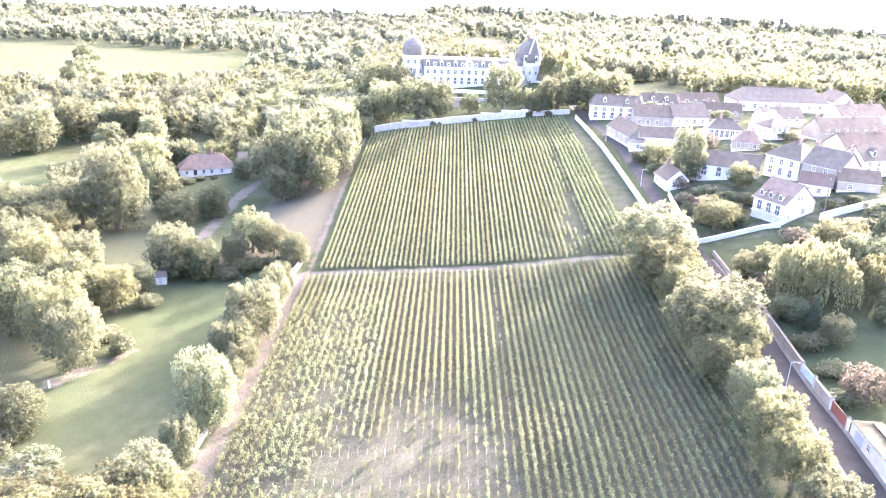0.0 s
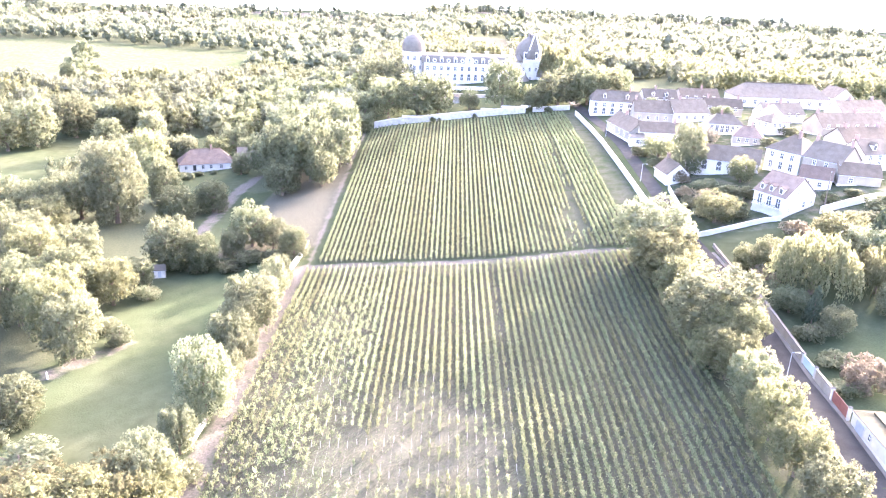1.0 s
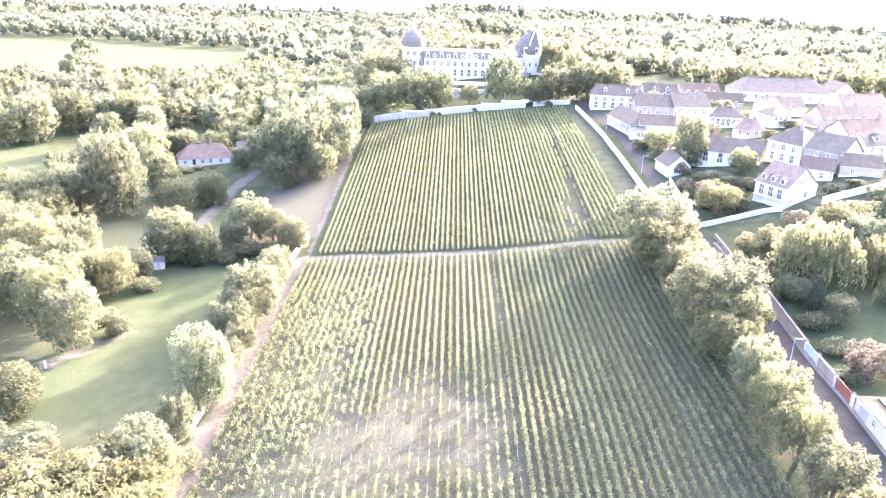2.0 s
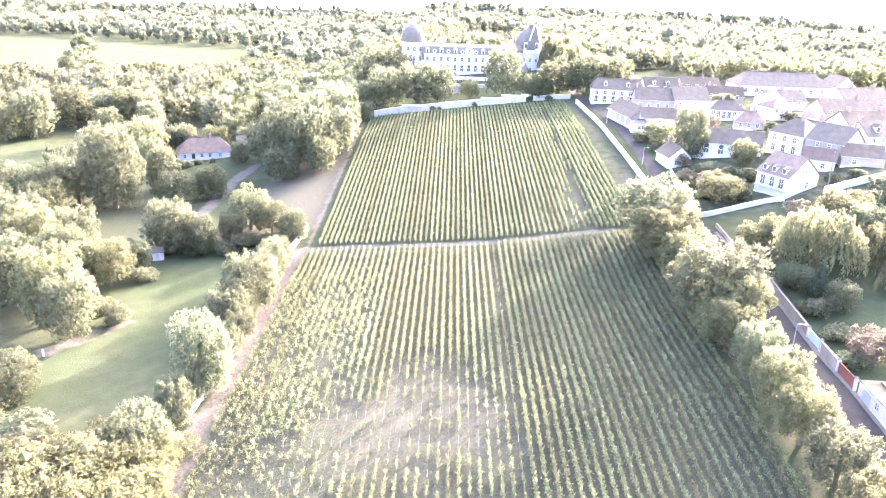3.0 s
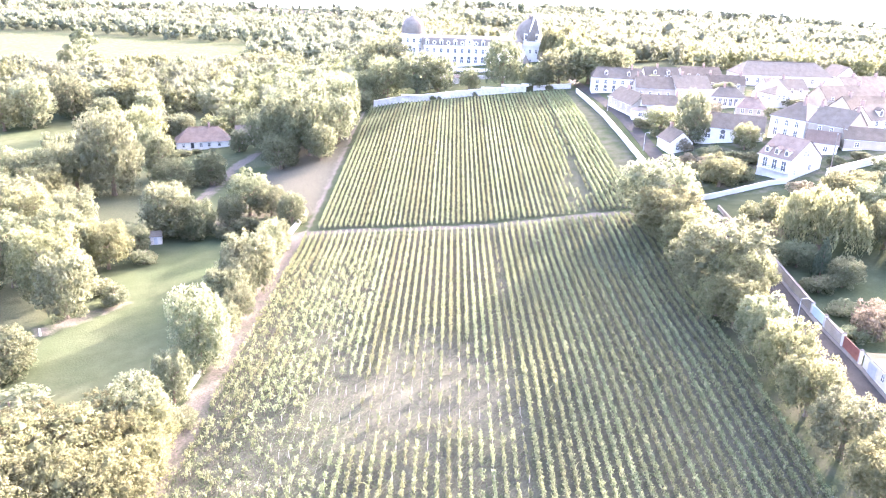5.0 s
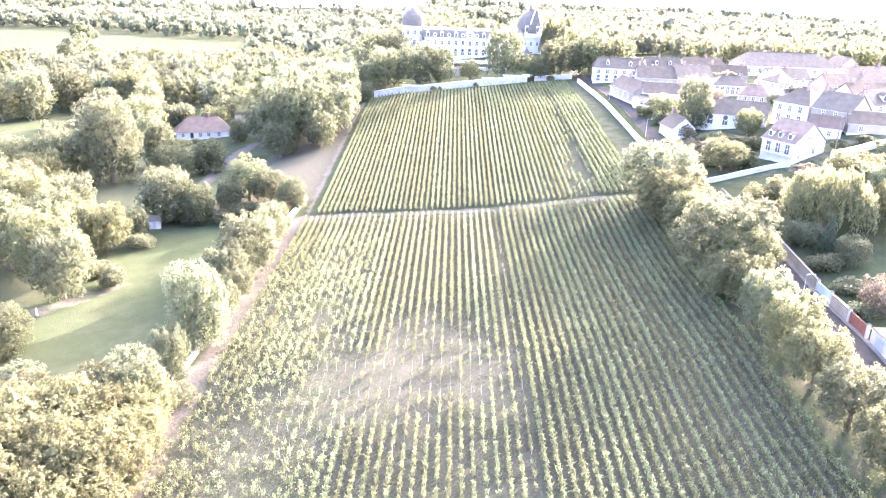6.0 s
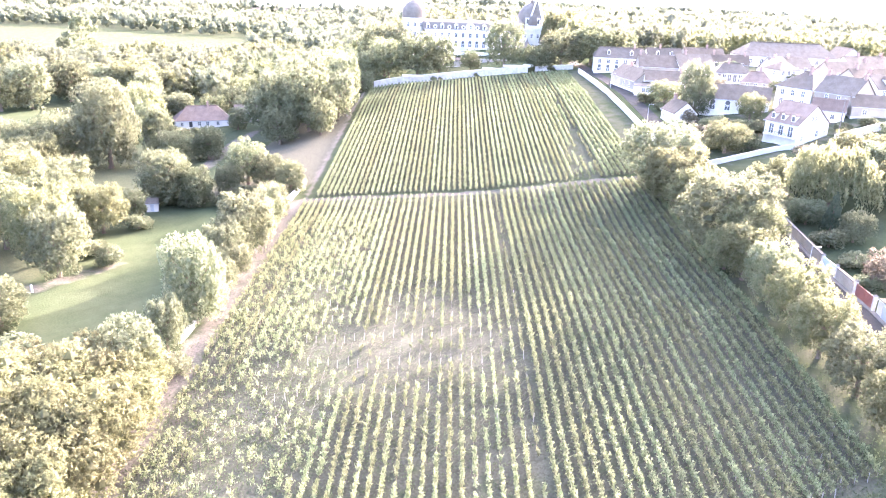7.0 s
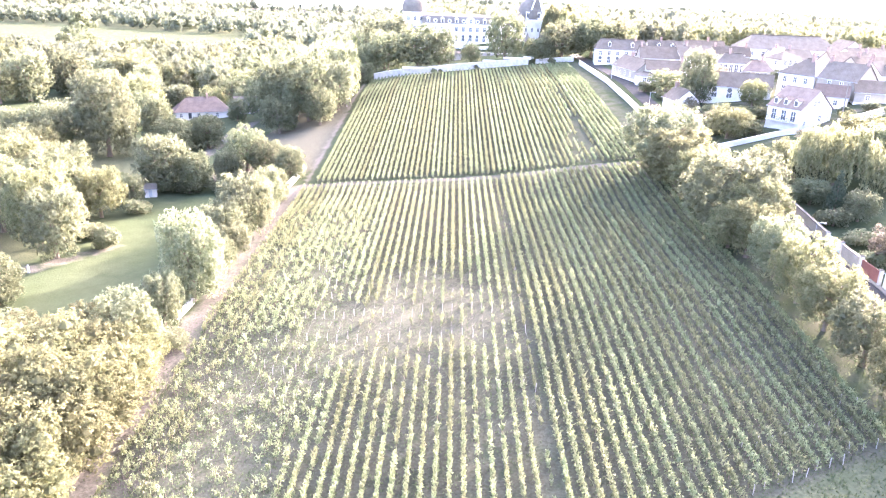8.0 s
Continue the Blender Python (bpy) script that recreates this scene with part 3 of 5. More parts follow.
house("small white house with a pyramid roof", (105.6, 248.0), (112.6, 250.4), 7.5, 4.2, 2.6, RENDER_WHITE, BROWN_TILE, hip=3.4, openings=bays("front", 3, 1.4, 2.1, 2.6, 0.8, 1.2) + bays("left", 2, 2.0, 3.0, 2.4, 0.8, 1.2))
house("white house front with a broad grey slate roof", (83.2, 281.0), (97.0, 283.6), 11.0, 3.4, 4.0, RENDER_WHITE, SLATE, openings=bays("front", 4, 2.0, 3.2, 1.0, 0.9, 1.4), chimneys=[(0.3, 0.5)])
house("slate-roofed house with a glazed white front", (87.4, 254.6), (98.6, 253.2), 8.0, 3.6, 2.8, RENDER_WHITE, SLATE, hip=3.0, openings=bays("front", 6, 1.2, 1.7, 0.8, 1.0, 2.2), chimneys=[(0.4, 0.5)])
house("low house with a dark red tiled roof", (89.4, 236.2), (97.8, 233.6), 8.0, 2.6, 2.8, RENDER_CREAM, RED_TILE, hip=2.4, openings=bays("front", 3, 1.8, 2.4, 1.0, 0.9, 1.2), chimneys=[(0.6, 0.5)])
house("very long hall with a slate roof and white end", (119.0, 317.0), (158.0, 319.0), 14.0, 4.2, 5.0, RENDER_WHITE, SLATE, openings=bays("front", 8, 3.0, 4.6, 1.4, 1.2, 1.6), category="hall", hip=5.0)
house("dark-roofed long house with a stone gable", (124.6, 252.0), (150.0, 259.0), 10.0, 3.0, 4.0, RENDER_CREAM, BROWN_TILE, openings=bays("front", 6, 2.0, 3.8, 2.6, 0.9, 1.3), chimneys=[(0.03, 0.5), (0.6, 0.5)])
house("terraced house with a brown roof and chimneys", (116.5, 220.0), (142.0, 228.0), 9.0, 3.4, 3.4, RENDER_CREAM, BROWN_TILE, openings=bays("front", 6, 2.4, 4.0, 2.8, 0.9, 1.3), chimneys=[(0.1, 0.5), (0.55, 0.5)])
house("white house with dormers and a slate roof", (111.0, 199.0), (129.0, 206.0), 8.0, 4.6, 3.2, RENDER_WHITE, SLATE, openings=bays("front", 5, 2.2, 3.4, 0.9, 0.9, 1.6) + bays("front", 5, 2.2, 3.4, 3.0, 0.9, 1.2), dormers=[(4.0, 0.8, 1.3, 1.5), (11.0, 0.8, 1.3, 1.5)], chimneys=[(0.02, 0.5)])
house("white house far up in the village with a pale roof", (150.8, 293.0), (172.0, 300.0), 9.0, 3.8, 3.6, RENDER_WHITE, BROWN_TILE, openings=bays("front", 5, 2.4, 3.8, 2.6, 0.9, 1.3), chimneys=[(0.3, 0.5), (0.8, 0.5)])
house("small white gabled house beyond the hall", (163.0, 326.0), (172.0, 327.0), 12.0, 4.0, 3.8, RENDER_WHITE, BROWN_TILE, ridge="y", openings=[("front", 3.0, 2.6, 0.9, 1.3), ("front", 6.0, 2.6, 0.9, 1.3)])
house("white house with a slate roof behind gardens", (79.0, 311.0), (93.0, 312.0), 8.0, 3.4, 3.2, RENDER_WHITE, SLATE, openings=bays("front", 4, 2.0, 3.2, 2.4, 0.9, 1.3), dormers=[(4.0, 0.8, 1.2, 1.4), (9.5, 0.8, 1.2, 1.4)], chimneys=[(0.4, 0.5)])
house("cream house with a brown roof behind gardens", (95.5, 316.0), (112.0, 318.0), 8.0, 3.2, 3.0, RENDER_CREAM, BROWN_TILE, openings=bays("front", 4, 2.4, 3.8, 2.4, 0.9, 1.3), chimneys=[(0.6, 0.5)])
house("cream house with a red-brown roof in the village", (99.0, 296.0), (113.0, 294.0), 8.0, 3.2, 3.0, RENDER_CREAM, BROWN_TILE, openings=bays("front", 4, 2.0, 3.2, 2.2, 0.9, 1.3), chimneys=[(0.1, 0.5), (0.9, 0.5)])
house("white house with a slate roof in the village", (118.0, 284.0), (134.0, 287.0), 9.0, 3.2, 3.4, RENDER_WHITE, SLATE, openings=bays("front", 4, 2.4, 3.6, 2.2, 0.9, 1.3), chimneys=[(0.5, 0.5)])
house("low outbuilding with a dark roof behind the yard", (99.8, 188.6), (109.6, 186.4), 7.0, 2.8, 2.4, RENDER_CREAM, BROWN_TILE, openings=[("front", 3.0, 0.9, 0.9, 1.1)])
house("small white gabled outbuilding with a tiled roof", (90.6, 190.2), (97.4, 186.6), 6.0, 3.0, 2.4, RENDER_WHITE, RED_TILE, openings=[("front", 2.2, 1.0, 0.8, 1.1), ("front", 5.0, 1.0, 0.8, 1.1)])
house("old farmhouse with a rust-red tiled hip roof", (-96.6, 266.6), (-78.6, 274.2), 8.5, 2.5, 4.6, RENDER_WHITE, RED_TILE, hip=4.5, openings=[("front", 8.2, 0.7, 0.9, 1.3), ("front", 11.0, 0.7, 0.9, 1.3), ("front", 14.6, 0.7, 0.9, 1.3), ("front", 2.2, 0.7, 0.8, 1.1)], doors=[("front", 5.2, 0.1, 1.1, 2.1, IRON)], chimneys=[(0.6, 0.5)], name="farmhouse", sink=2.0)
house("open farm shed with a grey roof", (-77.6, 275.4), (-66.8, 279.2), 7.0, 3.4, 2.2, RENDER_CREAM, SLATE, openings=[("front", 8.5, 0.9, 1.6, 1.6)], name="farm_shed", category="shed", sink=3.0)
house("long grey shed roof among the woods", (-78, 330), (-62, 333), 8.0, 3.5, 2.5, RENDER_WHITE, SLATE, name="shed", category="shed", sink=3.0)
house("small pale garden hut under trees", (-68.8, 167.6), (-66.4, 168.4), 2.6, 2.1, 0.7, RENDER_WHITE, SLATE, doors=[("front", 1.2, 0.0, 0.8, 1.8, GREY_PAINT)], name="hut", category="hut")
low = house("low white roadside outbuilding with a grey door", (60.8, 96.2), (60.4, 83.0), 4.2, 2.6, 0.5, RENDER_WHITE, MOSS, hip=1.5, openings=[("front", 5.4, 1.0, 0.7, 0.9)], doors=[("front", 2.6, 0.05, 2.2, 2.0, GREY_PAINT)], name="outbuilding", category="outbuilding", lift=0.1, over=0.12)


# gates in the garden wall
def gate(label, a, b, height, material):
    L = math.hypot(b[0] - a[0], b[1] - a[1])
    g = tagged(new("gate"), label, "gate")
    g.matrix_basis = pose(a[0], a[1], (G(*a) + G(*b)) / 2, 0, 0, math.degrees(math.atan2(b[1] - a[1], b[0] - a[0])))
    for x in (-0.22, L + 0.22):
        p = part("pillar", Shape().box(-0.22, -0.22, -0.5, 0.22, 0.22, height + 0.25).mesh("pillar", RENDER_WHITE, 0.03), g, m=pose(x, 0, 0))
        part("cap", Shape().turned([(0.38, height + 0.25), (0.38, height + 0.33), (0.05, height + 0.5)], 4, a0=math.pi / 4).mesh("cap", PAVING), p)
    for k in (0, 1):
        leaf = Shape().box(0.02, -0.03, 0.1, L / 2 - 0.02, 0.03, 0.2).box(0.02, -0.03, height - 0.15, L / 2 - 0.02, 0.03, height - 0.05)
        n = int(L / 2 / 0.16)
        for i in range(n):
            x = 0.02 + (L / 2 - 0.04) * i / n
            leaf.box(x, -0.045, 0.08, x + (L / 2 - 0.04) / n - 0.012, 0.045, height)
        part("gate_leaf", leaf.mesh("gate_leaf", material), g, m=pose(k * L / 2, 0, 0))
    return g


gate("double gate of pale painted boards between white pillars", (61.4, 113.8), (61.3, 109.4), 1.7, BLUE_PAINT)
gate("double gate of red-brown boards between white pillars", (60.95, 102.4), (60.75, 97.2), 1.9, RUST_PAINT)
gate("narrow dark gate in a garden wall", (61.85, 143.0), (61.9, 140.4), 1.6, IRON)


def street_lamp(x, y, yaw, h=5.0):
    s = tagged(new("street_lamp"), "slim grey street lamp with a curved arm", "lamp")
    s.matrix_basis = pose(x, y, G(x, y), 0, 0, yaw)
    part("pole", Shape().turned([(0.08, -0.3), (0.07, 0.5), (0.035, h)], 10).mesh("pole", GREY_PAINT), s)
    arm = Shape()
    for i in range(5):
        arm.box(-0.03 + i * 0.24, -0.02, h + 0.06 * i - 0.012 * i * i - 0.06, 0.23 + i * 0.24, 0.02, h + 0.06 * i - 0.012 * i * i + 0.02)
    part("arm", arm.mesh("arm", GREY_PAINT), s)
    hd = part("lamp_head", Shape().turned([(0.06, h + 0.12), (0.17, h + 0.0), (0.14, h - 0.1)], 10, 1.2).mesh("lamp_head", GREY_PAINT), s)
    part("lens", Shape().turned([(0.13, h - 0.105), (0.05, h - 0.17)], 10, 1.2).mesh("lens", GLASS), hd)
    return s


tagged(street_lamp(55.7, 107.0, 0, 6.2), group="street lamps")
tagged(street_lamp(56.0, 212.0, 0, 5.0), group="street lamps")
tagged(street_lamp(55.0, 262.0, 0, 5.0), group="street lamps")


def utility_pole(x, y, h, label):
    s = tagged(new("utility_pole"), label, "pole")
    s.matrix_basis = pose(x, y, G(x, y))
    part("pole", Shape().turned([(0.14, -0.5), (0.09, h)], 10).mesh("pole", PAVING), s)
    part("cap", Shape().turned([(0.11, h - 0.05), (0.12, h + 0.05), (0.03, h + 0.16)], 8).mesh("cap", GREY_PAINT), s)
    return s


utility_pole(91.2, 175.8, 9.0, "tall pale concrete utility pole beside a white house")

# white garden tunnel
tun = tagged(new("garden_tunnel"), "low white plastic garden tunnel beyond shrubs", "tunnel")
tun.matrix_basis = pose(88.5, 161.5, G(92, 160) - 0.3, 0, 0, -8)
cv = Shape().prism([(2.2 * math.cos(math.pi * i / 12), 1.9 * math.sin(math.pi * i / 12)) for i in range(13)], 0, 11)
part("cover", cv.mesh("cover", PAINT), tun)
for i in range(6):
    hoop = Shape().prism([(2.24 * math.cos(math.pi * k / 12), 1.94 * math.sin(math.pi * k / 12)) for k in range(13)] + [(2.15 * math.cos(math.pi * k / 12), 1.85 * math.sin(math.pi * k / 12)) for k in range(12, -1, -1)], i * 2.17, i * 2.17 + 0.06)
    part("hoop", hoop.mesh("hoop", GREY_PAINT), tun)


# ---- castle ----
def flip(shape):
    for v in shape.v:
        v.x, v.y = v.y, v.x
    return shape


castle = tagged(new("castle"), "white stone castle wing with slate roof and domed tower", "castle")
CZ = 19.3
castle.matrix_basis = pose(-12.8, 371.0, CZ, 0, 0, 7)
WL, WD, WH = 46.0, 12.0, 8.5
part("wing_wall", Shape().box(0, 0, -3, WL, WD, WH).mesh("wing_wall", RENDER_WHITE), castle)
part("cornice", Shape().box(-0.1, -0.45, WH - 0.35, WL, 0.0, WH + 0.15).box(-0.1, -0.2, 4.35, WL, 0.0, 4.6).box(-0.1, -0.25, -0.2, WL, 0.0, 0.5).mesh("cornice", STONE), castle)
rf = Shape().prism([(-0.4, WH), (WD + 0.4, WH), (WD - 1.6, WH + 3.4), (WD / 2, WH + 4.5), (1.6, WH + 3.4)], -1.0, WL)
part("wing_roof", rf.mesh("wing_roof", LEAD_SLATE), castle)
for i in range(12):
    u = 1.6 + 3.36 * i
    if i == 6:
        continue
    window(castle, pose(u, 0, 0.7), 1.35, 2.2, True, STONE)
    window(castle, pose(u, 0, 5.2), 1.15, 1.9, False, STONE)
    if i % 2:
        d = Shape().turned([(0.95, -0.35), (0.95, 1.2)], 16)
        for v in d.v:
            v.y, v.z = v.z, 1.25 + v.y
        dm = part("round_dormer", d.mesh("round_dormer", RENDER_WHITE), castle, m=pose(u, 0.2, WH))
        g = Shape().turned([(0.5, -0.42), (0.5, -0.34)], 14)
        for v in g.v:
            v.y, v.z = v.z, 1.25 + v.y
        part("dormer_pane", g.mesh("dormer_pane", GLASS), dm)
    else:
        d = Shape().box(-0.85, -0.3, 0, 0.85, 1.6, 2.4)
        dm = part("dormer", d.mesh("dormer", RENDER_WHITE), castle, m=pose(u, 0.2, WH))
        pd = Shape().prism([(-1.05, 2.4), (1.05, 2.4), (0, 3.1)], -0.4, 1.8)
        part("pediment", flip(pd).mesh("pediment", STONE), dm)
        part("dormer_pane", Shape().box(-0.45, -0.36, 0.4, 0.45, -0.28, 2.0).mesh("dormer_pane", GLASS), dm)
# the middle bay stands forward under a carved gable
cu = 1.6 + 3.36 * 6
bay = part("centre_bay", Shape().box(cu - 2.0, -0.35, -0.5, cu + 2.0, 0.0, WH).mesh("centre_bay", RENDER_WHITE), castle)
gb = Shape().prism([(-2.1, 0), (2.1, 0), (2.1, 2.2), (1.2, 2.9), (0, 3.5), (-1.2, 2.9), (-2.1, 2.2)], -0.4, 1.6)
part("centre_gable", flip(gb).mesh("centre_gable", RENDER_WHITE), castle, m=pose(cu, 0, WH + 0.1))
window(castle, pose(cu, -0.36, 0.7), 1.5, 2.3, True, STONE)
window(castle, pose(cu, -0.36, 5.2), 1.2, 1.9, False, STONE)
window(castle, pose(cu, -0.41, WH + 0.5), 0.9, 1.4, True, STONE)
for u in (8.0, 22.0, 31.0, 39.0):
    part("chimney", Shape().box(-0.8, -0.5, 0, 0.8, 0.5, 1.9).box(-0.95, -0.65, 1.9, 0.95, 0.65, 2.15).mesh("chimney", RENDER_WHITE), castle, m=pose(u, WD / 2, WH + 3.6))
# domed corner tower
TX, TY, TR, TH = -5.1, 5.0, 5.0, 13.4
part("tower_wall", Shape().turned([(TR + 0.2, -4), (TR, 0.4), (TR, TH - 0.9), (TR + 0.35, TH - 0.7), (TR + 0.45, TH)], 36, TX, TY).mesh("tower_wall", RENDER_WHITE), castle)
part("string_course", Shape().turned([(TR + 0.05, 8.4), (TR + 0.25, 8.5), (TR + 0.25, 8.8), (TR + 0.05, 8.9)], 36, TX, TY).mesh("string_course", STONE), castle)
dome = part("dome", Shape().turned([(TR + 0.3, TH), (TR + 0.45, TH + 1.4), (TR + 0.35, TH + 2.8), (TR, TH + 4.2), (TR - 0.6, TH + 5.3), (TR - 1.5, TH + 6.3), (TR - 2.6, TH + 7.1), (TR - 3.6, TH + 7.6), (0.8, TH + 7.9)], 40, TX, TY).mesh("dome", LEAD_SLATE), castle, "bulging grey slate dome")
part("lantern", Shape().turned([(0.8, TH + 7.8), (0.75, TH + 8.7), (0.95, TH + 8.8), (0.4, TH + 9.4), (0.06, TH + 11.0)], 12, TX, TY).mesh("lantern", PAINT), dome)
for a in (-158, -122, -86, -50):
    for v, h in ((1.0, 2.1), (5.1, 1.9), (9.5, 1.8)):
        window(castle, pose(TX + TR * math.cos(radians(a)), TY + TR * math.sin(radians(a)), v, 0, 0, a + 90), 1.2, h, False, STONE)

keep = tagged(new("castle_keep"), "castle keep with steep slate roof and corner turrets", "castle")
keep.matrix_basis = pose(37.4, 380.0, CZ, 0, 0, 7)
part("keep_wall", Shape().box(-5.6, -5.6, -3, 5.6, 5.6, 11.6).mesh("keep_wall", RENDER_WHITE, 0.1), keep)
mc = Shape().box(-6.1, -6.1, 9.9, 6.1, 6.1, 11.9)
for i in range(9):
    mc.box(-5.9 + i * 1.4, -6.05, 9.2, -5.4 + i * 1.4, -5.5, 9.9)
part("machicolation", mc.mesh("machicolation", STONE), keep)
kr = Shape().turned([(6.4, 11.9), (6.5, 13.6), (6.2, 15.6), (5.5, 17.6), (4.4, 19.3), (3.0, 20.7), (1.4, 21.6), (0.7, 22.0), (0.6, 23.0), (0.05, 24.6)], 28, 0, 0)
part("keep_roof", kr.mesh("keep_roof", LEAD_SLATE), keep, "rounded grey slate roof")
gs = Shape().prism([(-2.9, 14.8), (2.9, 14.8), (0.4, 23.2), (-0.4, 23.2)], -5.6, 3.0)
front_roof = part("front_roof", flip(gs).mesh("front_roof", LEAD_SLATE), keep, m=pose(1.6, 0, 0))
for s_ in (-1, 1):
    rk = Shape().prism([(s_ * 3.2, 14.8), (s_ * 2.6, 14.8), (s_ * 0.05, 23.7), (s_ * 0.5, 23.7)], -5.9, -5.5)
    part("rake", flip(rk).mesh("rake", PAINT), front_roof)
for u, z in ((-2.6, 12.0), (2.8, 12.0)):
    d = part("tall_dormer", Shape().box(-0.8, -0.6, 0, 0.8, 3.0, 3.4).mesh("tall_dormer", RENDER_WHITE), keep, m=pose(u, -5.4, z))
    part("dormer_spire", Shape().turned([(1.25, 3.4), (0.05, 6.0)], 4, 0, 0.2, math.pi / 4).mesh("dormer_spire", LEAD_SLATE), d)
    part("dormer_pane", Shape().box(-0.4, -0.66, 0.7, 0.4, -0.58, 2.7).mesh("dormer_pane", GLASS), d)
for u, v, r, z0, z1, zr in ((-6.0, -6.0, 2.0, -3, 10.5, 15.0), (6.2, -6.0, 2.3, -3, 3.8, 11.6), (-2.6, -8.6, 1.9, -5, 0.6, 6.2)):
    t = part("turret", Shape().turned([(r, z0), (r, z1 - 0.5), (r + 0.3, z1 - 0.2), (r + 0.3, z1)], 20, u, v).mesh("turret", RENDER_WHITE), keep)
    part("turret_roof", Shape().turned([(r + 0.4, z1), (r + 0.35, z1 + (zr - z1) * 0.25), (r * 0.8, z1 + (zr - z1) * 0.5), (r * 0.3, z1 + (zr - z1) * 0.72), (0.05, zr)], 20, u, v).mesh("turret_roof", LEAD_SLATE), t)
for u in (-3.0, 0.0, 3.0):
    window(keep, pose(u, -5.6, 6.3), 0.9, 1.6, False, STONE)
for u in (-3.6, 0.4):
    window(keep, pose(u, -5.6, 1.6), 0.9, 1.8, False, STONE)
part("chimney", Shape().box(-0.7, -0.5, 8, 0.7, 0.5, 15.5).box(-0.85, -0.65, 15.5, 0.85, 0.65, 15.8).mesh("chimney", RENDER_WHITE), keep, m=pose(-8.0, 2, 0))

# terraces below the castle
wall_run("wall_terrace", [(-8, 361), (14, 361), (34, 361)], 2.2, STONE, "pale stone terrace wall below the castle front", 0.7, STONE, sink=1.5, base=16.6)
wall_run("wall_terrace_lower", [(-6, 349), (14, 349), (32, 349)], 2.0, WALLSTONE, "grey stone retaining wall below a terrace", 0.7, STONE, sink=1.5, base=15.0)
house("small stone garden building below the castle", (-1.5, 338.0), (4.5, 338.5), 4.0, 2.9, 0.8, WALLSTONE, SLATE, openings=[("front", 2.5, 1.2, 1.4, 0.7)], sink=3.0)
for px, py, pw in ((-18.5, 299.8, 8.0), (12.8, 305.6, 5.0), (21.0, 306.9, 11.0), (29.0, 307.6, 4.0)):
    q = Shape().box(0, -0.15, 2.5, pw, 0.2, 3.1).box(0, -0.22, 3.1, pw, 0.27, 3.2)
    wl = tagged(new("white_parapet"), "freshly rendered white parapet on an old wall", "wall")
    wl.matrix_basis = pose(px, py, G(px + pw / 2, py), 0, 0, 6)
    part("panel", q.mesh("panel", RENDER_WHITE), wl)


# ---- trees ----
def cards(rng, centres, radii, count, leaf, sub=8, upright=1.6, loose=0.5):
    """Leaf clumps over a crown: each lobe bears smaller upright tufts, and the leaves cover these."""
    centres, radii = np.asarray(centres), np.asarray(radii)
    tc, tr = [], []
    for c, r in zip(centres, radii):
        d = rng.normal(size=(sub, 3))
        d[:, 2] += 0.45
        d /= np.linalg.norm(d, axis=1)[:, None]
        tc.append(c + d * (r * rng.uniform(0.8, 1.05, (sub, 1))))
        tr.append(r * rng.uniform(0.16, 0.32, sub))
    tc, tr = np.concatenate(tc), np.concatenate(tr)
    out = np.min(np.linalg.norm(tc[:, None, :] - centres[None], axis=2) / radii[None], axis=1) > 0.5
    tc, tr = tc[out], tr[out]
    both, size = np.concatenate([tc, centres]), np.concatenate([tr, radii])
    share = np.concatenate([tr ** 2 * (1.1 / np.sum(tr ** 2)), radii ** 2 / np.sum(radii ** 2)])
    pick = rng.choice(len(size), size=count * 2, p=share / np.sum(share))
    d = rng.normal(size=(count * 2, 3))
    d[:, 2] += 0.25
    d /= np.linalg.norm(d, axis=1)[:, None]
    p = d * (size[pick] * np.where(pick < len(tr), rng.uniform(0.3, 1.1, count * 2), rng.uniform(0.6, 1.12, count * 2)))[:, None]
    p[:, 2] *= np.where(pick < len(tr), upright, 1.0)
    p += both[pick]
    deep = np.min(np.linalg.norm(p[:, None, :] - centres[None], axis=2) / radii[None], axis=1) + rng.uniform(0, 0.5, count * 2)
    outer = np.argsort(-deep)[:count]
    p, d = p[outer], d[outer]
    n = d + rng.normal(scale=loose, size=d.shape)
    n /= np.linalg.norm(n, axis=1)[:, None]
    a = np.cross(n, rng.normal(size=n.shape))
    a /= np.linalg.norm(a, axis=1)[:, None]
    b = np.cross(n, a)
    b[:, 2] += 0.35
    s = (leaf * rng.uniform(0.55, 1.35, len(p)))[:, None]
    return np.stack([p - a * s * 0.5, p + a * s * 0.5 + n * s * 0.1, p + b * s * 1.25], axis=1)


